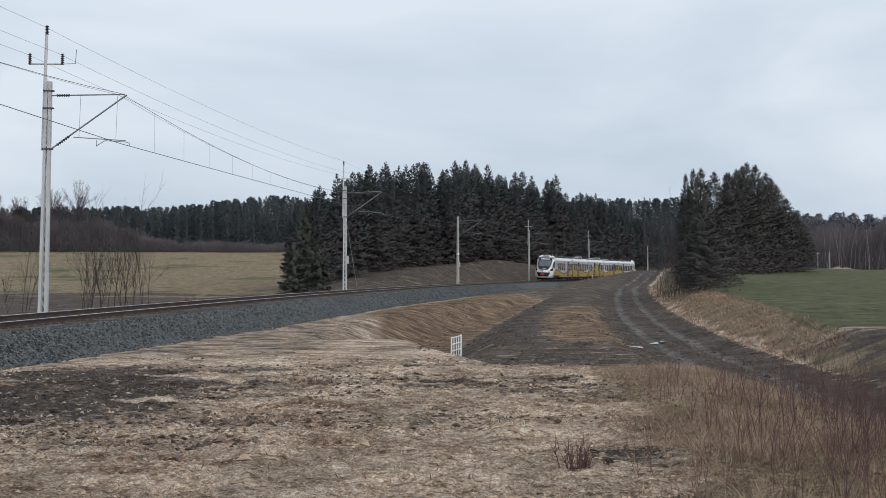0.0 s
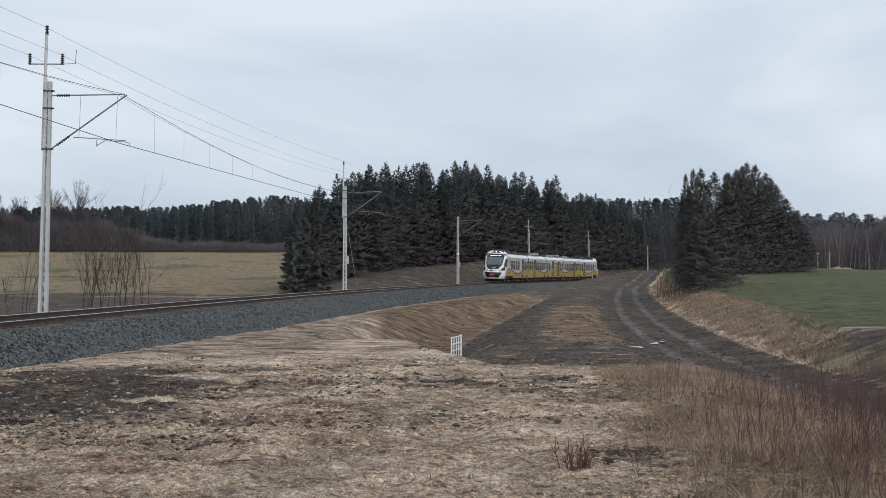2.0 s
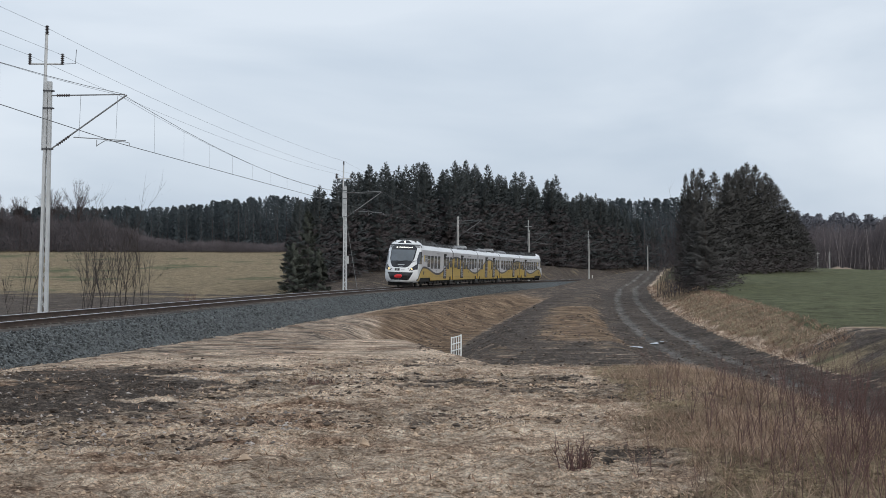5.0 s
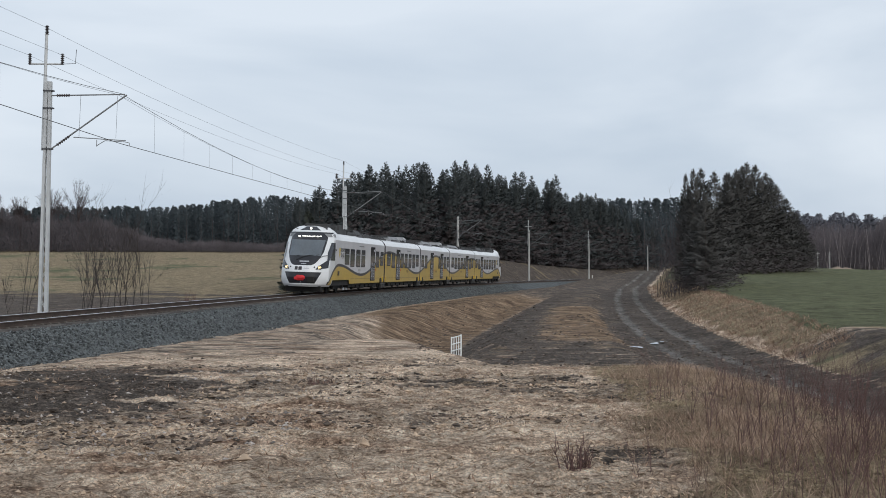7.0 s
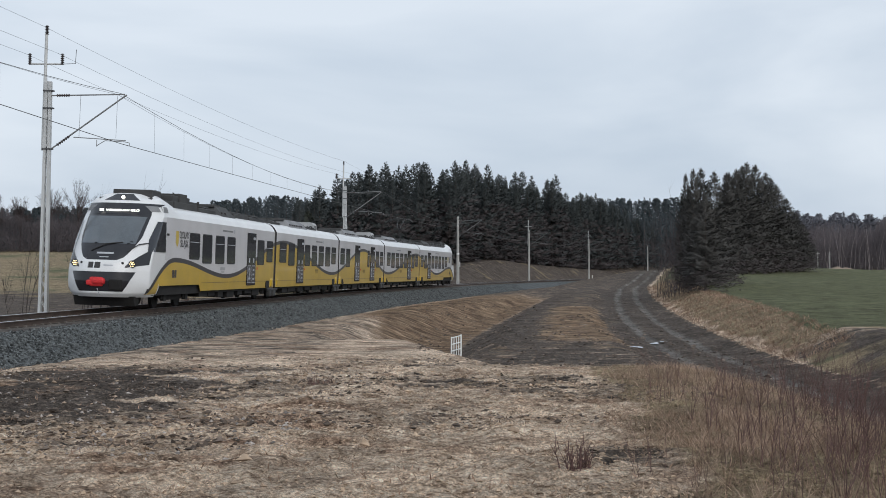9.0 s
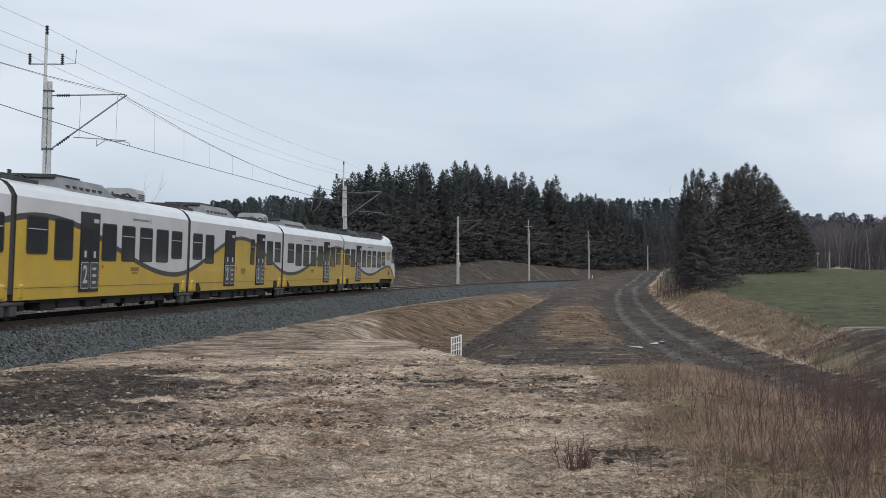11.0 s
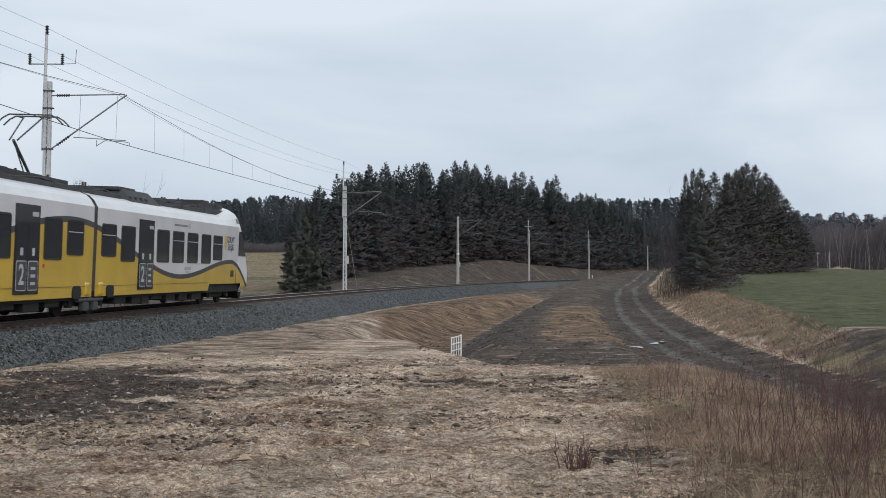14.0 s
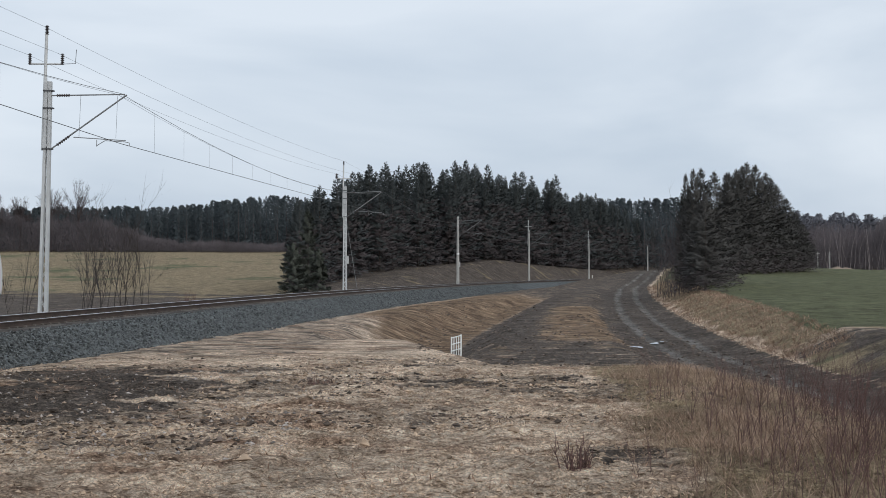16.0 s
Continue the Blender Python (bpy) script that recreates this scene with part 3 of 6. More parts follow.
def catenary_mast(s, pole, plate, lattice, lean=0.0):
    label = "pale grey lattice catenary mast beside the track" if lattice else "slim grey catenary mast with a bracket arm"
    mast = thing("catenary_mast", label, "catenary mast", "masts of the overhead line", track_pose(s, -2.9) @ pose(0, 0, 0, lean))
    bm = bmesh.new()
    foot, head = -1.1, 8.05
    w0, w1 = 0.122, 0.062
    if lattice:
        for side in (-1, 1):
            v = [bm.verts.new(p) for p in ((-0.08, side * (w0 + 0.05), foot), (0.08, side * (w0 + 0.05), foot), (0.07, side * (w1 + 0.05), head), (-0.07, side * (w1 + 0.05), head))]
            w = [bm.verts.new(p) for p in ((-0.08, side * (w0 - 0.05), foot), (0.08, side * (w0 - 0.05), foot), (0.07, side * (w1 - 0.05), head), (-0.07, side * (w1 - 0.05), head))]
            bm.faces.new(v)
            bm.faces.new(w[::-1])
            for i in range(4):
                bm.faces.new((v[i], w[i], w[(i + 1) % 4], v[(i + 1) % 4]))
        bmesh.ops.recalc_face_normals(bm, faces=bm.faces)
        part("leg_frame", bm, M_MAST, mast)
        bm = bmesh.new()
        n = 26
        for i in range(n):
            za, zb = foot + (head - foot) * i / n, foot + (head - foot) * (i + 1) / n
            wa, wb = w0 + (w1 - w0) * i / n, w0 + (w1 - w0) * (i + 1) / n
            sg = 1 if i % 2 else -1
            for e in (-0.065, 0.065):
                strut(bm, (e, sg * wa, za), (e, -sg * wb, zb), 0.014, 4)
        part("lacing", bm, M_MAST, mast)
    else:
        tube(bm, ((0, 0, foot), (0, 0, head)), 0.21, 8, 0.12)
        part("shaft", bm, M_CONC, mast)
        if plate:
            part("white_band", tube(bmesh.new(), ((0, 0, 3.42), (0, 0, 3.58)), 0.185, 10, 0.183), M_PLATE, mast)
    for z in (7.72, 7.1, 5.65):
        bm = box(bmesh.new(), -0.10, 0.10, -0.17, 0.19, z - 0.022, z + 0.022)
        part("clamp", bm, M_DARKSTEEL, mast)
    if pole:
        bm = bmesh.new()
        tube(bm, ((-0.02, -0.17, 5.6), (-0.02, -0.13, 9.75)), 0.066, 8, 0.058)
        part("pole", bm, M_MAST, mast, "thin steel pole for the upper wires")
        insulator("insulator", (-0.02, -0.12, 9.72), (-0.02, -0.12, 10.05), mast, 0.08)
        bm = bmesh.new()
        strut(bm, (-0.02, -0.75, 8.68), (-0.02, 0.5, 8.68), 0.035, 6)
        part("cross_arm", bm, M_MAST, mast)
        for y in (-0.72, 0.47):
            insulator("insulator", (-0.02, y, 8.65), (-0.02, y, 9.05), mast, 0.075)
        bm = bmesh.new()
        tube(bm, ((-0.02, 0.5, 8.68), (-0.02, 0.95, 8.70), (-0.02, 0.97, 9.2)), 0.012, 5)
        part("spike", bm, M_DARKSTEEL, mast)
    # bracket arm over the track
    reach = 0.09 * -lean
    bm = bmesh.new()
    strut(bm, (0, 0.1, 7.55), (0, 2.88 - reach, 7.62), 0.024, 8)
    part("top_tube", bm, M_ARM, mast)
    for y in (1.28, 2.62):
        part("hanger", strut(bmesh.new(), (0, y - reach, 7.58), (0, y - 0.03 - reach, 6.06), 0.006, 4), M_WIRE, mast)
    insulator("insulator", (0, 0.3, 7.555), (0, 0.8, 7.565), mast, 0.06)
    bm = bmesh.new()
    strut(bm, (0, 0.1, 5.62), (0, 2.95 - reach, 7.60), 0.029, 8)
    part("bracket_tube", bm, M_ARM, mast)
    insulator("insulator", (0, 0.35, 5.79), (0, 0.8, 6.11), mast, 0.06)
    bm = bmesh.new()
    tube(bm, ((0, 1.05 - reach, 6.08), (0, 2.95 - reach, 5.98)), 0.018, 6)
    part("registration_tube", bm, M_ARM, mast)
    bm = bmesh.new()
    tube(bm, [(0, y - reach, z) for y, z in ((1.9, 5.98), (1.9, 5.76), (1.95, 5.82), (2.2, 5.97), (2.9, 5.94), (3.08, 5.90), (3.1, 5.80))], 0.014, 6)
    part("steady_arm", bm, M_ARM, mast)
    if lattice:
        bm = bmesh.new()
        box(bm, -0.32, 0.32, -0.32, 0.32, -1.4, -0.72, 0.03)
        part("footing", bm, M_CONC, mast)
    if plate:
        bm = bmesh.new()
        box(bm, -0.16, 0.16, 0.235, 0.25, 1.95, 2.55)
        pl = part("number_plate", bm, M_PLATE, mast, "small white enamel plate with dark marks")
        for z in (2.34, 2.12):
            bm = box(bmesh.new(), -0.09, 0.09, 0.25, 0.254, z - 0.05, z + 0.05)
            part("marking", bm, M_BAND, pl)
        pl.matrix_basis = pose(0, 0, 0, 0, 0, 55)
    return mast


for i, s in enumerate(MASTS):
    catenary_mast(s, i not in (2, 5), i in (1, 2), i in (0, 1), -1.1 if i == 0 else 0.0)
bm = bmesh.new()
gx = Vector((0, 0.05, 5.7))
tube(bm, (gx, (0.0, 1.15, -1.0)), 0.017, 5)
stay = part("guy_wire", bm, M_ARM)
stay.matrix_basis = track_pose(9.5, -2.9)
tagged(stay, "thin steel guy wire slanting down from a mast", "guy wire")


def overhead_line():
    line = thing("overhead_line", "thin dark contact and carrier wires above the curved track", "overhead line")
    posts = [WIRE_END + 59.0, WIRE_END, *MASTS, -290.0]

    def run(name, off_at, z_at, sag, r, posts=posts, n=16):
        bm = bmesh.new()
        pts = []
        for a, b in zip(posts, posts[1:]):
            ia, ib = posts.index(a), posts.index(b)
            for k in range(n):
                t = k / n
                x0, y0 = track_xy(a, off_at(ia))
                x1, y1 = track_xy(b, off_at(ib))
                z = z_at(ia) * (1 - t) + z_at(ib) * t - 4 * sag * t * (1 - t)
                pts.append((x0 + (x1 - x0) * t, y0 + (y1 - y0) * t, z))
        tube(bm, pts, r, 5)
        part(name, bm, M_WIRE, line)
        return pts

    stag = lambda i: 0.18 if i % 2 else -0.12
    con = run("contact_wire", stag, lambda i: CONTACT_Z, 0.03, 0.012)
    mes = run("carrier_wire", stag, lambda i: MESSENGER_Z + (0.5 if i == 1 else 0.0), 1.25, 0.009)
    run("carrier_wire", lambda i: stag(i) - 0.12, lambda i: MESSENGER_Z - 0.04 + (0.5 if i == 1 else 0.0), 1.15, 0.005)
    run("upper_wire", lambda i: -3.0, lambda i: 10.05 if i not in (4, 7) else 8.9, 0.4, 0.005)
    for o in (-3.6, -2.42):
        run("feeder_wire", lambda i, o=o: o, lambda i: 9.05 if i not in (4, 7) else 8.3, 0.45, 0.005)
    for k in range(1, len(con)):
        if k % 16 not in (0, 15):
            a, b = Vector(con[k]), Vector(mes[k])
            if b.z - a.z > 0.15:
                bm = bmesh.new()
                tube(bm, (a, b), 0.004, 4)
                part("dropper", bm, M_WIRE, line)
    return line


overhead_line()

# ---- the train: five cars; x runs back from the train's nose while building ----
L_END, L_MID = 20.45, 16.38
JOINTS = (0.0, L_END, L_END + L_MID, L_END + 2 * L_MID, L_END + 3 * L_MID, 2 * L_END + 3 * L_MID)
TRAIN_L = JOINTS[-1]
WAVES = ((3.9, 1.76), (11.3, 1.16), (22.4, 2.82), (35.0, 1.24), (TRAIN_L / 2, 2.80))


def band_z(x):
    """Height of the dark wavy band on the sides, x metres behind the nose."""
    x = min(x, TRAIN_L - x)
    if x < WAVES[0][0]:
        return 0.58 + 1.18 * math.sin(math.pi / 2 * max(0.0, x - 0.85) / 3.05)
    for (xa, za), (xb, zb) in zip(WAVES, WAVES[1:]):
        if x <= xb:
            return za + (zb - za) * (1 - math.cos(math.pi * (x - xa) / (xb - xa))) / 2
    return WAVES[-1][1]


def skirt_z(x):
    x = min(x, TRAIN_L - x)
    return 0.59 if x > 7.4 else 0.84


ROOF = ((1.42, 3.27), (1.30, 3.48), (1.15, 3.62), (0.92, 3.71), (0.5, 3.77), (0.0, 3.79))
NOSE_Z = (0.45, 0.58, 1.0, 1.35, 1.6, 1.9, 2.25, 2.65, 3.1, 3.5, 3.80, 4.06, 4.18)
NOSE_X = (0.16, 0.03, 0.0, 0.03, 0.12, 0.30, 0.55, 0.88, 1.28, 1.68, 1.98, 2.40, 3.0)
CAB_ROOF = ((1.42, 3.27), (1.33, 3.60), (1.17, 3.85), (0.90, 4.03), (0.50, 4.14), (0.0, 4.18))


def nose_x(z):
    return float(np.interp(z, NOSE_Z, NOSE_X))


def half_w(z):
    if z < 0.9:
        return 1.42 - 0.22 * ((0.9 - z) / 0.52) ** 2
    return float(np.interp(z, [q for _, q in CAB_ROOF], [w for w, _ in CAB_ROOF])) if z > 3.27 else 1.42


def nose_point(a, z, lift=0.0):
    """A point of the cab's front skin; a from -1 to 1 across, lift metres outwards."""
    x = nose_x(z) + (0.95 if z < 3.3 else 0.95 - 0.6 * (z - 3.3) / 0.88) * abs(a) ** 2.7
    return Vector((x - lift, half_w(z) * a * (1 + lift * 0.3), z + lift * 0.25))


def put(car, mirror):
    """Maps building coordinates of a car to its own space."""
    def f(x, y, z):
        return (car["mid"] - x, y, z)
    return f


def cab_colour(y, z, x):
    """0 white, 2 side grey behind the cab."""
    return 2 if (x > 2.75 and z < 3.27) else 0


def flank_point(x, z, side, lift=0.0):
    """A point of the cab's skin x metres behind the nose."""
    d = 0.95 if z < 3.3 else 0.95 - 0.6 * (z - 3.3) / 0.88
    a = min(1.0, max(0.0, (x - nose_x(z)) / d)) ** (1 / 2.7)
    return Vector((x - lift * (1 - a) * 2, side * (half_w(z) * a + lift), z))


def grid_sheet(rows, flip=False):
    """A sheet through rows of points."""
    bm = bmesh.new()
    g = [[bm.verts.new(p) for p in r] for r in rows]
    for r, q in zip(g, g[1:]):
        for i in range(len(r) - 1):
            f = bm.faces.new((r[i], r[i + 1], q[i + 1], q[i]))
            f.smooth = True
    bmesh.ops.recalc_face_normals(bm, faces=bm.faces)
    return bm


def cab_livery(car, to_car):
    """Black front panels, lamp surrounds, and the wavy band's run-out on both flanks of a cab."""
    def front(name, a_of, z0, z1, lift, label="", n=26, m=24):
        rows = []
        for j in range(n + 1):
            z = z0 + (z1 - z0) * j / n
            lo, hi = a_of(z)
            rows.append([to_car(nose_point(lo + (hi - lo) * i / m, z, lift)) for i in range(m + 1)])
        return part(name, grid_sheet(rows), M_BLACK, car, label)

    def screen_a(z):
        u = max(0.0, min(1.0, (z - 1.70) / 0.8))
        w = 0.36 + 0.385 * math.sqrt(u) if z < 2.5 else 0.745 + 0.05 * (z - 2.5)
        if z > 3.40:
            w += 0.20 * ((z - 3.40) / 0.24) ** 1.5
        return -w, w

    front("front_panel", screen_a, 1.70, 3.70, 0.006, "glossy black panel round the windscreen")
    front("lamp_panel", lambda z: (-0.34 - (4.04 - z) * 0.8, 0.34 + (4.04 - z) * 0.8), 3.80, 4.04, 0.006)
    front("grille", lambda z: (-0.54 - 0.34 * (z - 0.62), 0.54 + 0.34 * (z - 0.62)), 0.64, 1.30, 0.006, "black recessed coupler opening")
    for side in (-1, 1):
        rows = []
        for j in range(13):
            u = j / 12
            a = 0.56 + 0.42 * u
            lo, hi = 1.44 + 0.12 * u, 1.50 + 0.60 * u ** 0.9
            rows.append([to_car(nose_point(side * a, lo + (hi - lo) * k / 6, 0.006)) for k in range(7)])
        part("lamp_surround", grid_sheet(rows), M_BLACK, car)
        rows = []
        for j in range(11):
            z = 2.02 + 1.06 * j / 10
            x0 = float(np.interp(z, (2.02, 2.45, 3.08), (1.10, 1.36, 2.02)))
            rows.append([to_car(flank_point(x0 + (2.68 - x0) * i / 10, z, side, 0.018)) for i in range(11)])
        part("cab_window", grid_sheet(rows), M_GLASS, car, "dark slanted cab side window")
        for xg0, xg1 in ((2.02, 2.36), (2.44, 3.0)):
            rows = [[to_car(flank_point(xg0 + (xg1 - xg0) * i / 4, 3.42 + 0.05 * k, side, 0.012)) for i in range(5)] for k in range(5)]
            part("vent_grille", grid_sheet(rows), M_FAIRING, car, "grey slatted vent on the cab's roof edge")
        xs = [0.90 + (3.02 - 0.90) * i / 30 for i in range(31)]
        low = lambda x: 0.55 if x < 2.0 else 0.84
        part("yellow_flank", grid_sheet([[to_car(flank_point(x, low(x) + (max(low(x) + 0.01, band_z(x) - 0.085) - low(x)) * k / 8, side, 0.005)) for k in range(9)] for x in xs]), M_YELLOW, car)
        part("wavy_band", grid_sheet([[to_car(flank_point(x, max(0.56, band_z(x) - 0.09) + 0.18 * k / 4, side, 0.009)) for k in range(5)] for x in xs]), M_BAND, car)


def end_car_shell(bm_out):
    """Cab skin with its front, flanks and roof up to 3 m behind the nose."""
    zs = np.linspace(0.45, 4.175, 116)
    fa = np.sin(np.linspace(-np.pi / 2, np.pi / 2, 81))
    back = (1.1, 1.3, 1.5, 1.7, 1.9, 2.1, 2.3, 2.5, 2.7, 2.85, 3.0)
    rows = []
    for z in zs:
        pts = [nose_point(float(a), float(z)) for a in fa]
        e0, e1 = pts[0], pts[-1]
        near, far = [], []
        for i in range(1, 12):
            t = i / 11
            far.append(Vector((e0.x + (3.0 - e0.x) * t, e0.y, z)))
            near.append(Vector((e1.x + (3.0 - e1.x) * t, e1.y, z)))
        rows.append(far[::-1] + pts + near)
    grid = [[bm_out.verts.new(p) for p in r] for r in rows]
    for r, q in zip(grid, grid[1:]):
        for i in range(len(r) - 1):
            c = (r[i].co + r[i + 1].co + q[i].co + q[i + 1].co) / 4
            if c.x > 2.0 and c.z < 0.84:
                continue
            try:
                f = bm_out.faces.new((r[i], r[i + 1], q[i + 1], q[i]))
            except ValueError:
                continue
            f.material_index = cab_colour(c.y, c.z, c.x)
            f.smooth = True
    return bm_out


def body_shell(bm, xa, xb):
    """The straight body between xa and xb: flanks in yellow, band and grey, white roof."""
    n = max(2, int((xb - xa) / 0.2))
    prev = None
    for i in range(n + 1):
        x = xa + (xb - xa) * i / n
        b = band_z(x)
        zb = skirt_z(x)
        w = float(sstep(5.0, 3.0, x))
        ring = [(1.40, zb), (1.42, max(zb + 0.02, b - 0.085)), (1.42, max(zb + 0.04, b + 0.085))] + [(ya + (yc - ya) * w, za + (zc - za) * w) for (ya, za), (yc, zc) in zip(ROOF, CAB_ROOF)]
        ring = [(-y, z) for y, z in ring[:-1]] + [(y, z) for y, z in reversed(ring)]
        cur = [bm.verts.new((x, y, z)) for y, z in ring]
        if prev:
            m = len(cur) - 1
            slots = [4, 3, 2, 0, 0, 0, 0, 0]
            slots = slots + slots[::-1]
            for k in range(m):
                f = bm.faces.new((prev[k], prev[k + 1], cur[k + 1], cur[k]))
                f.material_index = slots[k]
        else:
            bm.faces.new(cur).material_index = 3
        prev = cur
    bm.faces.new(prev[::-1]).material_index = 3
    return bm


def text_mesh(name, text, size, mat, parent, m, label=""):
    cu = bpy.data.curves.new(name, "FONT")
    cu.body, cu.size, cu.extrude, cu.offset = text, size, 0.002, size * 0.02
    cu.align_x, cu.align_y = "CENTER", "CENTER"
    tmp = new(name + "_draft", cu)
    me = bpy.data.meshes.new_from_object(tmp.evaluated_get(bpy.context.evaluated_depsgraph_get()))
    bpy.data.objects.remove(tmp)
    bpy.data.curves.remove(cu)
    me.materials.clear()
    me.materials.append(mat)
    ob = new(name, me)
    ob.parent, ob.matrix_basis = parent, m
    if label:
        tagged(ob, label)
    return ob


def flank(mid, flip, x, z, lift=0.0, side=1):
    """A pose on a car's side: its x runs along the writing, its y up, its z outwards."""
    px = (mid - x) * (1 if not flip else 1)
    if side > 0:
        return Matrix.Translation((px, 1.42 + lift, z)) @ Matrix(((-1, 0, 0, 0), (0, 0, 1, 0), (0, 1, 0, 0), (0, 0, 0, 1)))
    return Matrix.Translation((px, -1.42 - lift, z)) @ Matrix(((1, 0, 0, 0), (0, 0, -1, 0), (0, 1, 0, 0), (0, 0, 0, 1)))


def slab(x0, x1, z0, z1, r, side, t0, t1, mid):
    """A rounded panel lying on a car's side."""
    bm = bmesh.new()
    out = [(mid - x, z) for x, z in rounded(x0, x1, z0, z1, r)]
    ya, yb = (1.42 + t0, 1.42 + t1) if side > 0 else (-1.42 - t1, -1.42 - t0)
    return prism(bm, out, ya, yb)


def car_window(car, mid, x0, x1, short, opens, side):
    z0, z1 = (1.83 if short else 1.69), 2.78
    w = part("window", slab(x0, x1, z0, z1, 0.09, side, -0.01, 0.008, mid), M_GLASS, car)
    fr = bmesh.new()
    outer, inner = rounded(x0 - 0.03, x1 + 0.03, z0 - 0.03, z1 + 0.03, 0.11), rounded(x0 + 0.02, x1 - 0.02, z0 + 0.02, z1 - 0.02, 0.08)
    y = 1.42 if side > 0 else -1.42
    o = [fr.verts.new((mid - a, y + side * 0.012, b)) for a, b in outer]
    q = [fr.verts.new((mid - a, y + side * 0.012, b)) for a, b in inner]
    e = [fr.verts.new((mid - a, y, b)) for a, b in outer]
    n = len(o)
    for i in range(n):
        fr.faces.new((o[i], o[(i + 1) % n], q[(i + 1) % n], q[i]))
        fr.faces.new((e[i], e[(i + 1) % n], o[(i + 1) % n], o[i]))
    part("window_frame", fr, M_RUBBER, w)
    if opens and side > 0:
        bm = bmesh.new()
        box(bm, mid - x1 + 0.06, mid - x0 - 0.06, y - 0.005, y + 0.016, 2.45, 2.475)
        part("sash_bar", bm, M_SILVER, w)
    return w


def car_door(car, mid, x0, x1, side):
    d = part("door", slab(x0, x1, 0.74, 3.08, 0.03, side, -0.01, 0.010, mid), M_BLACK, car, "black double sliding door with grey lower panels")
    xm = (x0 + x1) / 2
    for a, b in ((x0 + 0.06, xm - 0.015), (xm + 0.015, x1 - 0.06)):
        part("door_leaf", slab(a, b, 0.80, 2.62, 0.05, side, 0.008, 0.020, mid), M_GLASS, d)
    if side < 0:
        return
    for a, b in ((x0 + 0.10, xm - 0.06), (xm + 0.06, x1 - 0.10)):
        part("lower_panel", slab(a, b, 0.84, 1.62, 0.07, side, 0.02, 0.024, mid), M_SILVER, d)
        part("panel_inset", slab(a + 0.026, b - 0.026, 0.866, 1.594, 0.05, side, 0.024, 0.028, mid), M_BAND, d)
        part("sticker", slab((a + b) / 2 - 0.09, (a + b) / 2 + 0.09, 1.75, 1.95, 0.02, side, 0.02, 0.024, mid), M_SILVER, d)
    part("class_sign", slab(x1 - 0.55, x1 - 0.12, 2.78, 2.90, 0.02, side, 0.01, 0.014, mid), M_SILVER, d)
    # seen from outside on this side, the writing runs towards the train's tail
    text_mesh("class_number", "2", 0.74, M_SILVER, d, flank(mid, False, (x0 + xm) / 2 + 0.02, 1.23, 0.030))
    for k in range(3):
        part("pictogram", slab(xm + 0.22, x1 - 0.30, 0.98 + 0.2 * k, 1.06 + 0.2 * k, 0.02, side, 0.028, 0.031, mid), M_SILVER, d)


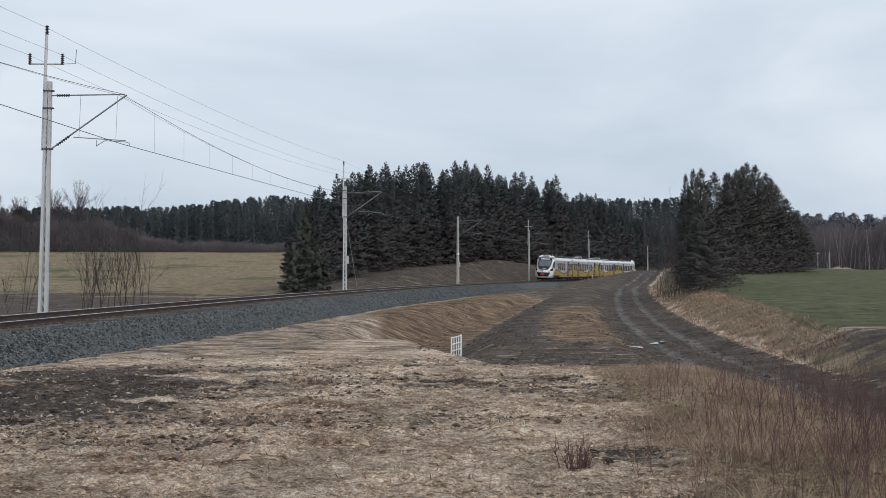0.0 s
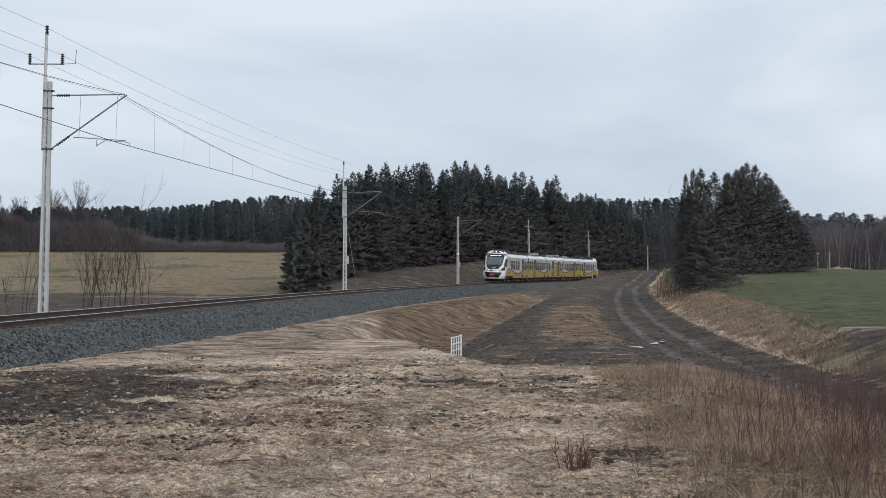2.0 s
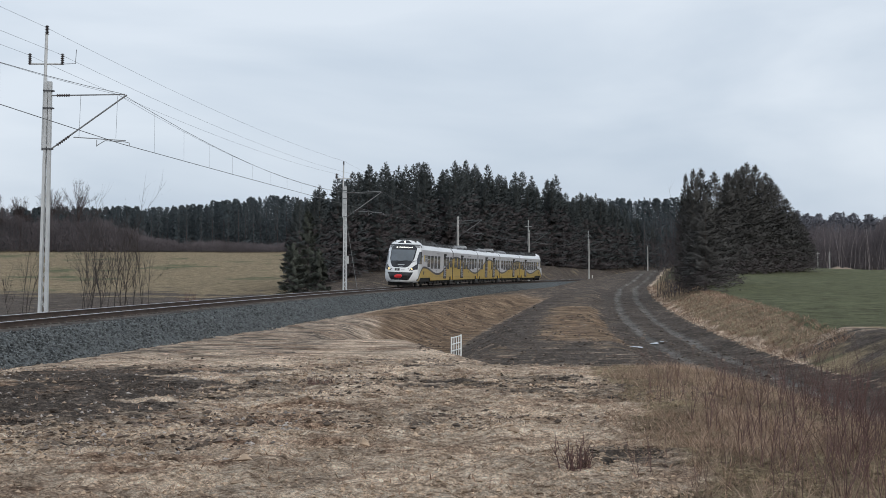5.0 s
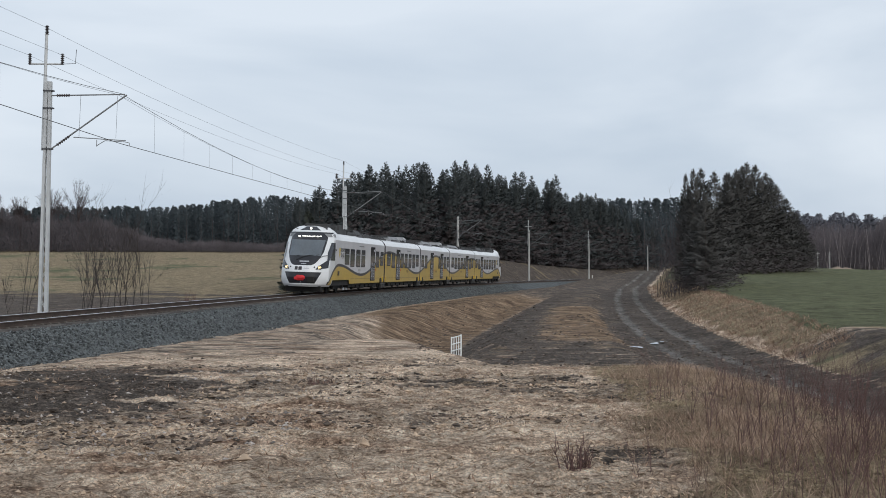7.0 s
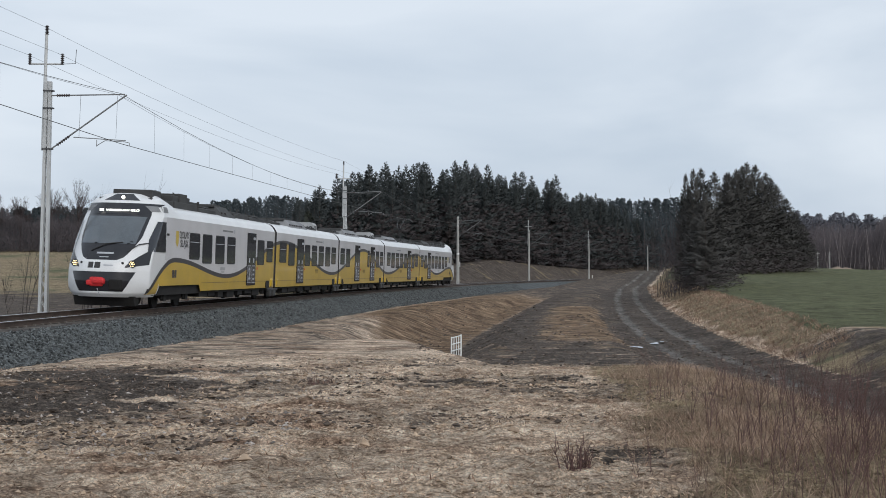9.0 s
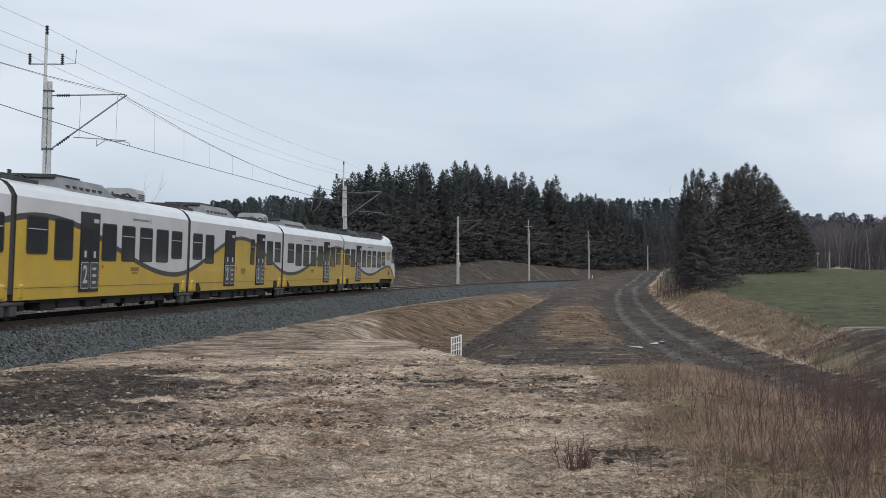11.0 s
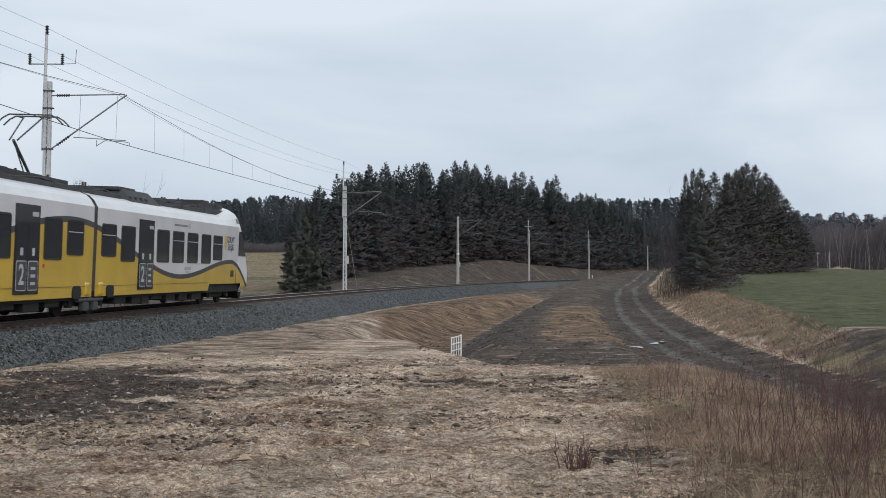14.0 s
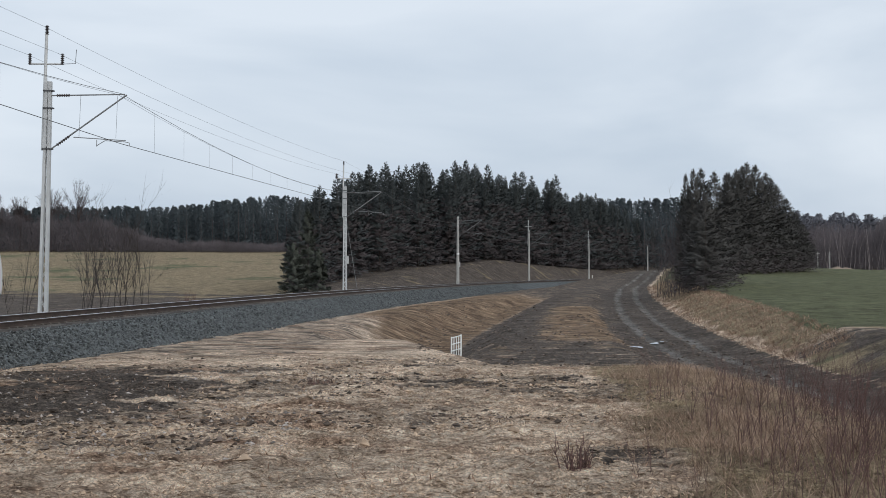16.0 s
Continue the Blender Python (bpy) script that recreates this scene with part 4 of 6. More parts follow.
def roof_unit(car, mid, x0, x1, kind, z1):
    """Roof gear between x0 and x1: a slotted fairing, a rounded cooling unit or open dark apparatus."""
    bm = bmesh.new()
    if kind in ("fairing", "cowl"):
        v = []
        for x, dz in ((x0, 0.0), (x0 + 0.5, 1.0), (x1 - 0.5, 1.0), (x1, 0.0)):
            h = 3.72 + (z1 - 3.72) * dz
            v.append([bm.verts.new((mid - x, y, z)) for y, z in ((-1.1, 3.62), (-0.72, max(3.74, h)), (0.72, max(3.74, h)), (1.1, 3.62))])
        for a, b in zip(v, v[1:]):
            for k in range(3):
                bm.faces.new((a[k], a[k + 1], b[k + 1], b[k]))
        bm.faces.new(v[0])
        bm.faces.new(v[-1][::-1])
        bmesh.ops.recalc_face_normals(bm, faces=bm.faces)
        bm.faces.ensure_lookup_table()
        for f in bm.faces:
            if f.calc_center_median().z > 3.9 and abs(f.normal.z) > 0.9:
                f.material_index = 1
        u = part("roof_fairing", bm, [M_FAIRING if kind == "fairing" else M_ROOFBOX, M_ROOFBOX], car, "grey slotted roof fairing with a dark top")
        n = int((x1 - x0 - 1.2) / 0.55)
        for i in range(max(1, n)):
            xx = x0 + 0.7 + 0.55 * i
            t = 0.35
            y, z = 1.1 - 0.38 * t, 3.62 + (z1 - 3.62) * t
            part("slot", box(bmesh.new(), mid - xx - 0.09, mid - xx + 0.09, y - 0.03, y + 0.05, z - 0.03, z + 0.05), M_BAND, u)
        bm = bmesh.new()
        box(bm, mid - (x0 + x1) / 2, mid - x0 - 0.3, -0.72, 0.72, z1 - 0.05, z1 + 0.06, 0.01)
        part("fan_cover", bm, M_ROOFBOX, u)
    elif kind == "ac":
        out = [(0.64, 3.68), (0.64, z1 - 0.18), (0.55, z1 - 0.05), (0.40, z1), (-0.40, z1), (-0.55, z1 - 0.05), (-0.64, z1 - 0.18), (-0.64, 3.68)]
        a = [bm.verts.new((mid - x0 - 0.05, y, z)) for y, z in out]
        b = [bm.verts.new((mid - x1 + 0.05, y, z)) for y, z in out]
        bm.faces.new(a)
        bm.faces.new(b[::-1])
        for i in range(len(out)):
            bm.faces.new((a[i], b[i], b[(i + 1) % len(out)], a[(i + 1) % len(out)]))
        bmesh.ops.recalc_face_normals(bm, faces=bm.faces)
        u = part("cooling_unit", bm, M_ROOFBOX2, car, "light grey rounded cooling unit")
        bm = bmesh.new()
        for i in range(4):
            box(bm, mid - x1 + 0.2, mid - x0 - 0.3, 0.635, 0.65, 3.80 + 0.06 * i, 3.83 + 0.06 * i)
        part("louvre", bm, M_ROOFBOX, u)
    else:
        rr = random.Random(int(x0 * 10))
        box(bm, mid - x1, mid - x0, -0.95, 0.95, 3.66, 3.66 + (z1 - 3.66) * 0.45, 0.02)
        x = x0 + 0.1
        while x < x1 - 0.35:
            w = rr.uniform(0.5, 1.3)
            h = rr.uniform(0.62, 1.0)
            box(bm, mid - min(x + w, x1), mid - x, -rr.uniform(0.4, 0.9), rr.uniform(0.55, 0.92), 3.7, 3.68 + (z1 - 3.68) * h, 0.03)
            x += w + rr.uniform(0.03, 0.25)
        for k in range(2):
            xx = rr.uniform(x0 + 0.3, x1 - 0.3)
            tube(bm, ((mid - xx, 0.5, 3.8), (mid - xx, 0.5, z1 + 0.04)), 0.035, 6)
        tube(bm, ((mid - x0 - 0.15, 0.80, 3.80), (mid - (x0 + x1) / 2, 0.84, 3.92), (mid - x1 + 0.15, 0.80, 3.80)), 0.03, 6)
        part("roof_apparatus", bm, M_ROOFBOX, car, "dark grey roof apparatus")


def bogie(car, mid, xc, motor):
    bm = bmesh.new()
    for y in (-1.0, 1.0):
        prism(bm, [(mid - xc - 1.75, 0.62), (mid - xc - 1.75, 0.42), (mid - xc - 0.6, 0.30), (mid - xc + 0.6, 0.30), (mid - xc + 1.75, 0.42), (mid - xc + 1.75, 0.62), (mid - xc + 0.7, 0.66), (mid - xc - 0.7, 0.66)], y - 0.09, y + 0.09)
    box(bm, mid - xc - 0.35, mid - xc + 0.35, -1.0, 1.0, 0.36, 0.72, 0.04)
    for sx in (-1.35, 1.35):
        for y in (-1.12, 1.12):
            box(bm, mid - xc + sx - 0.17, mid - xc + sx + 0.17, y - 0.08, y + 0.08, 0.28, 0.60, 0.03)
            tube(bm, ((mid - xc + sx + 0.3, y, 0.35), (mid - xc + sx + 0.3, y, 0.75)), 0.07, 8)
    b = part("bogie", bm, M_UNDER, car, "dark dusty running gear")
    for sx in (-1.35, 1.35):
        for y in (-0.75, 0.75):
            bm = bmesh.new()
            tube(bm, ((mid - xc + sx, y - 0.06, 0.43), (mid - xc + sx, y + 0.06, 0.43)), 0.425, 20)
            tube(bm, ((mid - xc + sx, y - 0.09, 0.43), (mid - xc + sx, y + 0.09, 0.43)), 0.12, 10)
            part("wheel", bm, M_UNDER, b)


SHELL = [M_WHITE, M_BLACK, M_SIDE, M_BAND, M_YELLOW]


def cab_details(car, mid):
    """Everything on a cab's front; the building x runs back from this nose."""
    def place(a, z, lift=0.01):
        p = nose_point(a, z, lift)
        return Vector((mid - p.x, p.y, p.z))

    def sheet(name, a_of, z0, z1, mat, lift, parent=car, label="", n=14, m=18):
        bm = bmesh.new()
        grid = []
        for j in range(n + 1):
            z = z0 + (z1 - z0) * j / n
            lo, hi = a_of(z)
            grid.append([bm.verts.new(place(lo + (hi - lo) * i / m, z, lift)) for i in range(m + 1)])
        for r, q in zip(grid, grid[1:]):
            for i in range(m):
                f = bm.faces.new((r[i], r[i + 1], q[i + 1], q[i]))
                f.smooth = True
        bmesh.ops.recalc_face_normals(bm, faces=bm.faces)
        return part(name, bm, mat, parent, label)

    cab_livery(car, lambda p: Vector((mid - p.x, p.y, p.z)))
    sheet("windscreen", lambda z: (-0.66 - 0.06 * (z - 2.26), 0.66 + 0.06 * (z - 2.26)), 2.26, 3.22, M_SCREEN, 0.012, label="large tinted windscreen")
    dis = sheet("destination_display", lambda z: (-0.64, 0.66), 3.30, 3.54, M_BLACK, 0.012, label="lit destination display")
    slope = Matrix.Rotation(radians(-49), 4, "Y")
    face = Matrix(((0, 0, 1, 0), (1, 0, 0, 0), (0, 1, 0, 0), (0, 0, 0, 1)))
    p = place(0.0, 3.42, 0.04)
    text_mesh("destination_text", "WROCŁAW GŁÓ", 0.155, M_DISPLAY, dis, Matrix.Translation(p + Vector((0.0, 0.21, 0))) @ slope @ face)
    bm = bmesh.new()
    box(bm, p.x - 0.02, p.x + 0.02, -0.60, -0.47, p.z - 0.045, p.z + 0.045)
    part("route_sign", bm, M_DISPLAY, dis)
    # lamps
    for sg in (-1, 1):
        c = place(sg * 0.69, 1.57, 0.02)
        lamp = bmesh.new()
        tube(lamp, (c + Vector((-0.05, 0, 0)), c + Vector((0.03, sg * 0.01, 0))), 0.12, 16, 0.13)
        h = part("headlight", lamp, M_GLASS, car, "lit headlight cluster")
        bm = bmesh.new()
        for k in range(6):
            o = Vector((0.035, 0.075 * math.cos(k * math.tau / 6), 0.075 * math.sin(k * math.tau / 6)))
            bmesh.ops.create_uvsphere(bm, u_segments=8, v_segments=6, radius=0.020, matrix=Matrix.Translation(c + o))
        bmesh.ops.create_uvsphere(bm, u_segments=8, v_segments=6, radius=0.03, matrix=Matrix.Translation(c + Vector((0.035, 0, 0))))
        part("bulb", bm, M_HEAD, h)
        bm = bmesh.new()
        q = place(sg * 0.50, 1.60, 0.0)
        bmesh.ops.create_uvsphere(bm, u_segments=10, v_segments=6, radius=0.045, matrix=Matrix.Translation(q))
        part("buffer_stop", bm, M_RUBBER, car)
    t = place(0.02, 3.90, 0.0)
    bm = bmesh.new()
    bmesh.ops.create_uvsphere(bm, u_segments=12, v_segments=8, radius=0.06, matrix=Matrix.Translation(t + Vector((0.02, 0, 0.01))))
    part("top_light", bm, M_TOPHEAD, car, "lit round top lamp")
    # wipers
    for sg, end in ((-0.30, 0.30), (0.55, 0.80)):
        bm = bmesh.new()
        tube(bm, (place(sg * 1.0, 2.0, 0.03), place((sg + end) / 2 + 0.05, 2.24, 0.05), place(end + 0.1, 2.30, 0.04)), 0.018, 5)
        tube(bm, (place(sg * 0.9, 2.27, 0.04), place(end + 0.3, 2.33, 0.04)), 0.012, 5)
        part("wiper", bm, M_RUBBER, car)
    # operator's mark as plain shapes, unit number as a bar
    sheet("logo_block", lambda z: (-0.30, -0.17), 1.42, 1.62, M_BAND, 0.006, n=2, m=3)
    sheet("logo_block", lambda z: (-0.14, 0.0), 1.42, 1.62, M_BAND, 0.006, n=2, m=3)
    sheet("logo_stroke", lambda z: (0.08, 0.30), 1.50, 1.54, M_SILVER, 0.006, n=1, m=4)
    sheet("number_bar", lambda z: (-0.14, 0.26), 1.90, 1.96, M_SILVER, 0.014, n=1, m=4)
    sheet("number_bar", lambda z: (-0.06, 0.16), 1.78, 1.81, M_SILVER, 0.014, n=1, m=4)
    # coupler under its red cover
    bm = bmesh.new()
    x = mid - nose_x(0.95)
    box(bm, x - 0.25, x + 0.07, -0.32, 0.16, 0.80, 1.12, 0.07)
    box(bm, x - 0.20, x + 0.12, -0.20, 0.22, 0.88, 1.08, 0.06)
    box(bm, x - 0.10, x + 0.10, -0.42, -0.25, 0.84, 1.02, 0.05)
    cp = part("coupler_cover", bm, M_COUPLER, car, "bright red fabric coupler cover")
    bm = bmesh.new()
    tube(bm, ((x + 0.07, -0.02, 0.74), (x + 0.09, 0.03, 0.62), (x + 0.07, 0.10, 0.52)), 0.014, 5)
    part("strap", bm, M_SILVER, cp)
    bm = bmesh.new()
    box(bm, x - 0.32, x + 0.02, 0.34, 0.75, 0.70, 1.05, 0.03)
    part("socket_box", bm, M_UNDER, car)
    # snow plough and lower fairing
    bm = bmesh.new()
    prism(bm, [(mid - 0.5, 0.48), (mid - 0.65, 0.15), (mid - 0.9, 0.15), (mid - 1.3, 0.48)], -1.05, 1.05)
    part("snow_plough", bm, M_UNDER, car)
    # mirror camera and side window of the cab
    for side in (1, -1):
        bm = bmesh.new()
        box(bm, mid - 2.98, mid - 2.82, min(1.41 * side, 1.47 * side), max(1.41 * side, 1.47 * side), 2.62, 2.70, 0.015)
        part("mirror_camera", bm, M_RUBBER, car)


def build_car(i):
    xa, xb = JOINTS[i], JOINTS[i + 1]
    mid = (xa + xb) / 2
    names = ("leading cab car of a white and yellow electric train", "white and yellow intermediate car with one double door",
             "white and yellow middle car with two double doors", "white and yellow intermediate car with a raised pantograph", "trailing cab car of a white and yellow electric train")
    car = thing("train_car", names[i], "train car", "cars of the electric train")
    if i in (0, 4):
        # built from its own nose, then turned round for the tail
        bm = end_car_shell(bmesh.new())
        body_shell(bm, 3.0, L_END - 0.18)
        if i == 0:
            bmesh.ops.transform(bm, matrix=Matrix(((-1, 0, 0, mid), (0, 1, 0, 0), (0, 0, 1, 0), (0, 0, 0, 1))), verts=bm.verts)
        else:
            bmesh.ops.transform(bm, matrix=Matrix.Translation((mid - TRAIN_L, 0, 0)), verts=bm.verts)
        bmesh.ops.recalc_face_normals(bm, faces=bm.faces)
        part("body", bm, SHELL, car)
    else:
        bm = body_shell(bmesh.new(), xa + 0.18, xb - 0.18)
        bmesh.ops.transform(bm, matrix=Matrix(((-1, 0, 0, mid), (0, 1, 0, 0), (0, 0, 1, 0), (0, 0, 0, 1))), verts=bm.verts)
        bmesh.ops.recalc_face_normals(bm, faces=bm.faces)
        part("body", bm, SHELL, car)
    return car, mid


WINDOWS = (
    ((5.69, 7.05, 1, 1), (7.49, 8.83, 0, 0), (9.41, 10.77, 0, 1), (11.27, 12.57, 0, 1), (16.74, 18.05, 0, 0), (18.62, 19.85, 1, 1)),
    ((21.35, 22.75, 1, 1), (23.3, 24.65, 0, 0), (27.15, 28.45, 0, 0), (29.0, 30.3, 0, 1), (30.85, 32.2, 0, 1), (32.7, 34.1, 0, 0), (34.55, 35.85, 1, 1)),
    ((37.4, 38.65, 1, 1), (39.15, 40.35, 0, 0), (46.55, 47.22, 0, 1), (49.74, 50.95, 0, 0), (51.42, 52.65, 1, 1)),
    ((54.35, 55.7, 1, 1), (56.15, 57.55, 0, 0), (58.03, 59.4, 0, 1), (59.93, 61.3, 0, 1), (61.8, 63.15, 0, 0), (65.45, 66.75, 0, 0), (67.2, 68.5, 1, 1)),
    ((70.2, 71.5, 1, 1), (72.0, 73.35, 0, 0), (75.75, 77.15, 0, 0), (77.6, 79.0, 0, 1), (79.5, 80.9, 0, 1), (81.45, 82.8, 0, 0), (83.2, 84.6, 1, 1)),
)
DOORS = (((14.74, 16.4),), ((25.25, 26.9),), ((42.05, 43.75), (47.6, 49.3)), ((63.42, 65.1),), ((73.75, 75.38),))
ROOFS = (
    ((2.40, 5.0, "dark", 4.25), (5.1, 8.2, "dark", 4.30), (8.4, 11.0, "dark", 4.12), (11.2, 13.9, "cowl", 4.10), (14.0, 16.6, "dark", 4.14), (16.8, 20.0, "dark", 4.05)),
    ((21.3, 23.2, "dark", 4.0), (24.6, 29.4, "fairing", 4.06), (30.2, 32.1, "dark", 3.92), (32.7, 33.8, "ac", 4.20)),
    ((37.4, 38.9, "dark", 3.98), (40.2, 45.2, "fairing", 4.06), (49.7, 51.6, "dark", 3.92), (51.9, 53.1, "ac", 4.20)),
    ((55.0, 60.8, "fairing", 4.03), (61.6, 63.4, "dark", 4.0), (63.6, 69.3, "dark", 4.06)),
    ((70.4, 73.2, "dark", 4.06), (73.4, 77.2, "cowl", 4.08), (77.4, 80.1, "dark", 4.06), (80.3, 83.4, "dark", 4.12), (83.5, 87.6, "dark", 4.25)),
)
cars = []
for i in range(5):
    car, mid = build_car(i)
    cars.append(car)
    if i == 0:
        cab_details(car, mid)
    if i == 4:
        # the same cab seen from its flank: side glass and writing
        e = TRAIN_L
        cab_livery(car, lambda p: Vector((mid - (TRAIN_L - p.x), p.y, p.z)))
        bm = bmesh.new()
        prism(bm, [(mid - (e - 0.5), 0.48), (mid - (e - 0.65), 0.15), (mid - (e - 0.9), 0.15), (mid - (e - 1.3), 0.48)], -1.05, 1.05)
        part("snow_plough", bm, M_UNDER, car)
    for side in (1, -1):
        for x0, x1, short, opens in WINDOWS[i]:
            car_window(car, mid, x0, x1, short, opens, side)
        for x0, x1 in DOORS[i]:
            car_door(car, mid, x0, x1, side)
    for x0, x1, kind, z1 in ROOFS[i]:
        roof_unit(car, mid, x0, x1, kind, z1)
    xa, xb = JOINTS[i], JOINTS[i + 1]
    # underframe boxes between the bogies
    rr = random.Random(40 + i)
    lo, hi = (7.8 if i == 0 else xa + 2.4), (e - 7.8 if i == 4 else xb - 2.4)
    x = lo
    while x < hi - 0.6:
        w = rr.uniform(0.7, 1.8)
        bm = bmesh.new()
        box(bm, mid - min(x + w, hi), mid - x, -1.25, 1.25, rr.uniform(0.24, 0.36), 0.62, 0.03)
        part("underfloor_box", bm, M_UNDER, car)
        x += w + rr.uniform(0.1, 0.7)
    bm = bmesh.new()
    box(bm, mid - (xb - 0.3 if i < 4 else e - 1.6), mid - (xa + 0.3 if i > 0 else 1.6), -1.3, 1.3, 0.5, 0.88)
    part("underframe", bm, M_UNDER, car)
    # seam line above the skirt
    for side in (1, -1):
        bm = bmesh.new()
        s0, s1 = (xa + 0.2 if i else 7.5), (xb - 0.2 if i < 4 else e - 7.5)
        y = 1.4195 * side
        box(bm, mid - s1, mid - s0, min(y, y + side * 0.004), max(y, y + side * 0.004), 0.90, 0.912)
        part("seam", bm, M_BAND, car)
    if i == 0:
        bogie(car, mid, 4.9, True)
    if i == 4:
        bogie(car, mid, e - 4.9, True)
    if i < 4:
        bogie(car, mid, xb, False)
        bm = bmesh.new()
        prev = None
        for k in range(9):
            x = xb - 0.2 + 0.4 * k / 8
            sh = 0.03 if k % 2 else 0.07
            ring = [(1.42 - sh, 0.75), (1.42 - sh, 3.27)] + [(max(0.0, y - sh), z - sh * 0.6) for y, z in ROOF[1:]]
            ring = [(-y, z) for y, z in ring[:-1]] + [(y, z) for y, z in reversed(ring)]
            cur = [bm.verts.new((mid - x, y, z)) for y, z in ring]
            if prev:
                for q in range(len(cur) - 1):
                    bm.faces.new((prev[q], prev[q + 1], cur[q + 1], cur[q]))
            prev = cur
        part("gangway_bellows", bm, M_BELLOW, car, "dark grey corrugated gangway bellows")
        bm = bmesh.new()
        tube(bm, ((mid - xb - 1.1, 1.28, 0.50), (mid - xb + 1.1, 1.28, 0.50)), 0.07, 10)
        part("damper", bm, M_DARKSTEEL, car, "dark steel damper at the joint")
        for sx in (-0.42, 0.42):
            bm = bmesh.new()
            box(bm, mid - xb + sx - 0.22, mid - xb + sx + 0.22, 1.16, 1.36, 0.16, 0.44, 0.04)
            part("axle_box", bm, M_ROOFBOX, car, "grey grimy axle box at the joint")
        for sx in (-0.62, 0.62):
            bm = bmesh.new()
            box(bm, mid - xb + sx - 0.17, mid - xb + sx + 0.17, 1.30, 1.46, 0.62, 1.02, 0.06)
            part("damper_bracket", bm, M_YELLOW, car)
        for sx in (-1.5, 1.5):
            bm = bmesh.new()
            prism(bm, rounded(mid - xb + sx - 0.36, mid - xb + sx + 0.36, 0.55, 0.92, 0.16), 1.36, 1.432)
            part("wheel_arch", bm, M_UNDER, car)
    # small writing as bars, red buttons
    for bx in {0: (10.6,), 1: (30.4,), 2: (45.3,), 3: (60.4,), 4: (79.6,)}[i]:
        zt = 1.46 if i in (0, 4) else 1.42
        for a, b, z, hh in ((-0.42, 0.42, zt, 0.13), (-0.3, 0.3, zt - 0.13, 0.05)):
            bm = slab(bx + a, bx + b, z - hh / 2, z + hh / 2, 0.02, 1, -0.002, 0.004, mid)
            part("number_bar", bm, M_ROOFBOX2 if i in (0, 4) else M_BROWNMARK, car)
    for bx in {0: (11.4,), 1: (31.0,), 2: (), 3: (59.2,), 4: (78.7,)}[i]:
        part("name_bar", slab(bx - 0.95, bx + 0.75, 3.00, 3.07, 0.02, 1, -0.002, 0.004, mid), M_FAIRING, car)
        part("name_stroke", slab(bx + 0.85, bx + 1.1, 2.95, 3.13, 0.08, 1, -0.002, 0.004, mid), M_SILVER, car)
    for x0, x1 in DOORS[i]:
        part("door_button", slab(x1 + 0.30, x1 + 0.40, 1.44, 1.54, 0.02, 1, -0.002, 0.012, mid), M_COUPLER, car)
    if i in (0, 4):
        lx = 4.65 if i == 0 else e - 4.35
        out = [(lx - 0.75, 2.82), (lx - 0.40, 2.82), (lx - 0.40, 2.40), (lx - 0.575, 2.22), (lx - 0.75, 2.40)]
        bm = bmesh.new()
        prism(bm, [(mid - a, b) for a, b in out], 1.418, 1.426)
        part("shield", bm, M_GOLD, car, "small gold shield emblem")
        text_mesh("region_name", "DOLNY", 0.36, M_BAND, car, flank(mid, False, lx + 0.32, 2.68, 0.006), "dark lettering")
        text_mesh("region_name", "ŚLĄSK", 0.36, M_BAND, car, flank(mid, False, lx + 0.32, 2.36, 0.006), "dark lettering")
        px = 3.6 if i == 0 else e - 3.9
        for k in range(2):
            part("logo_block", slab(px + 0.28 * k, px + 0.22 + 0.28 * k, 1.12, 1.40, 0.03, 1, -0.002, 0.004, mid), M_BAND, car)


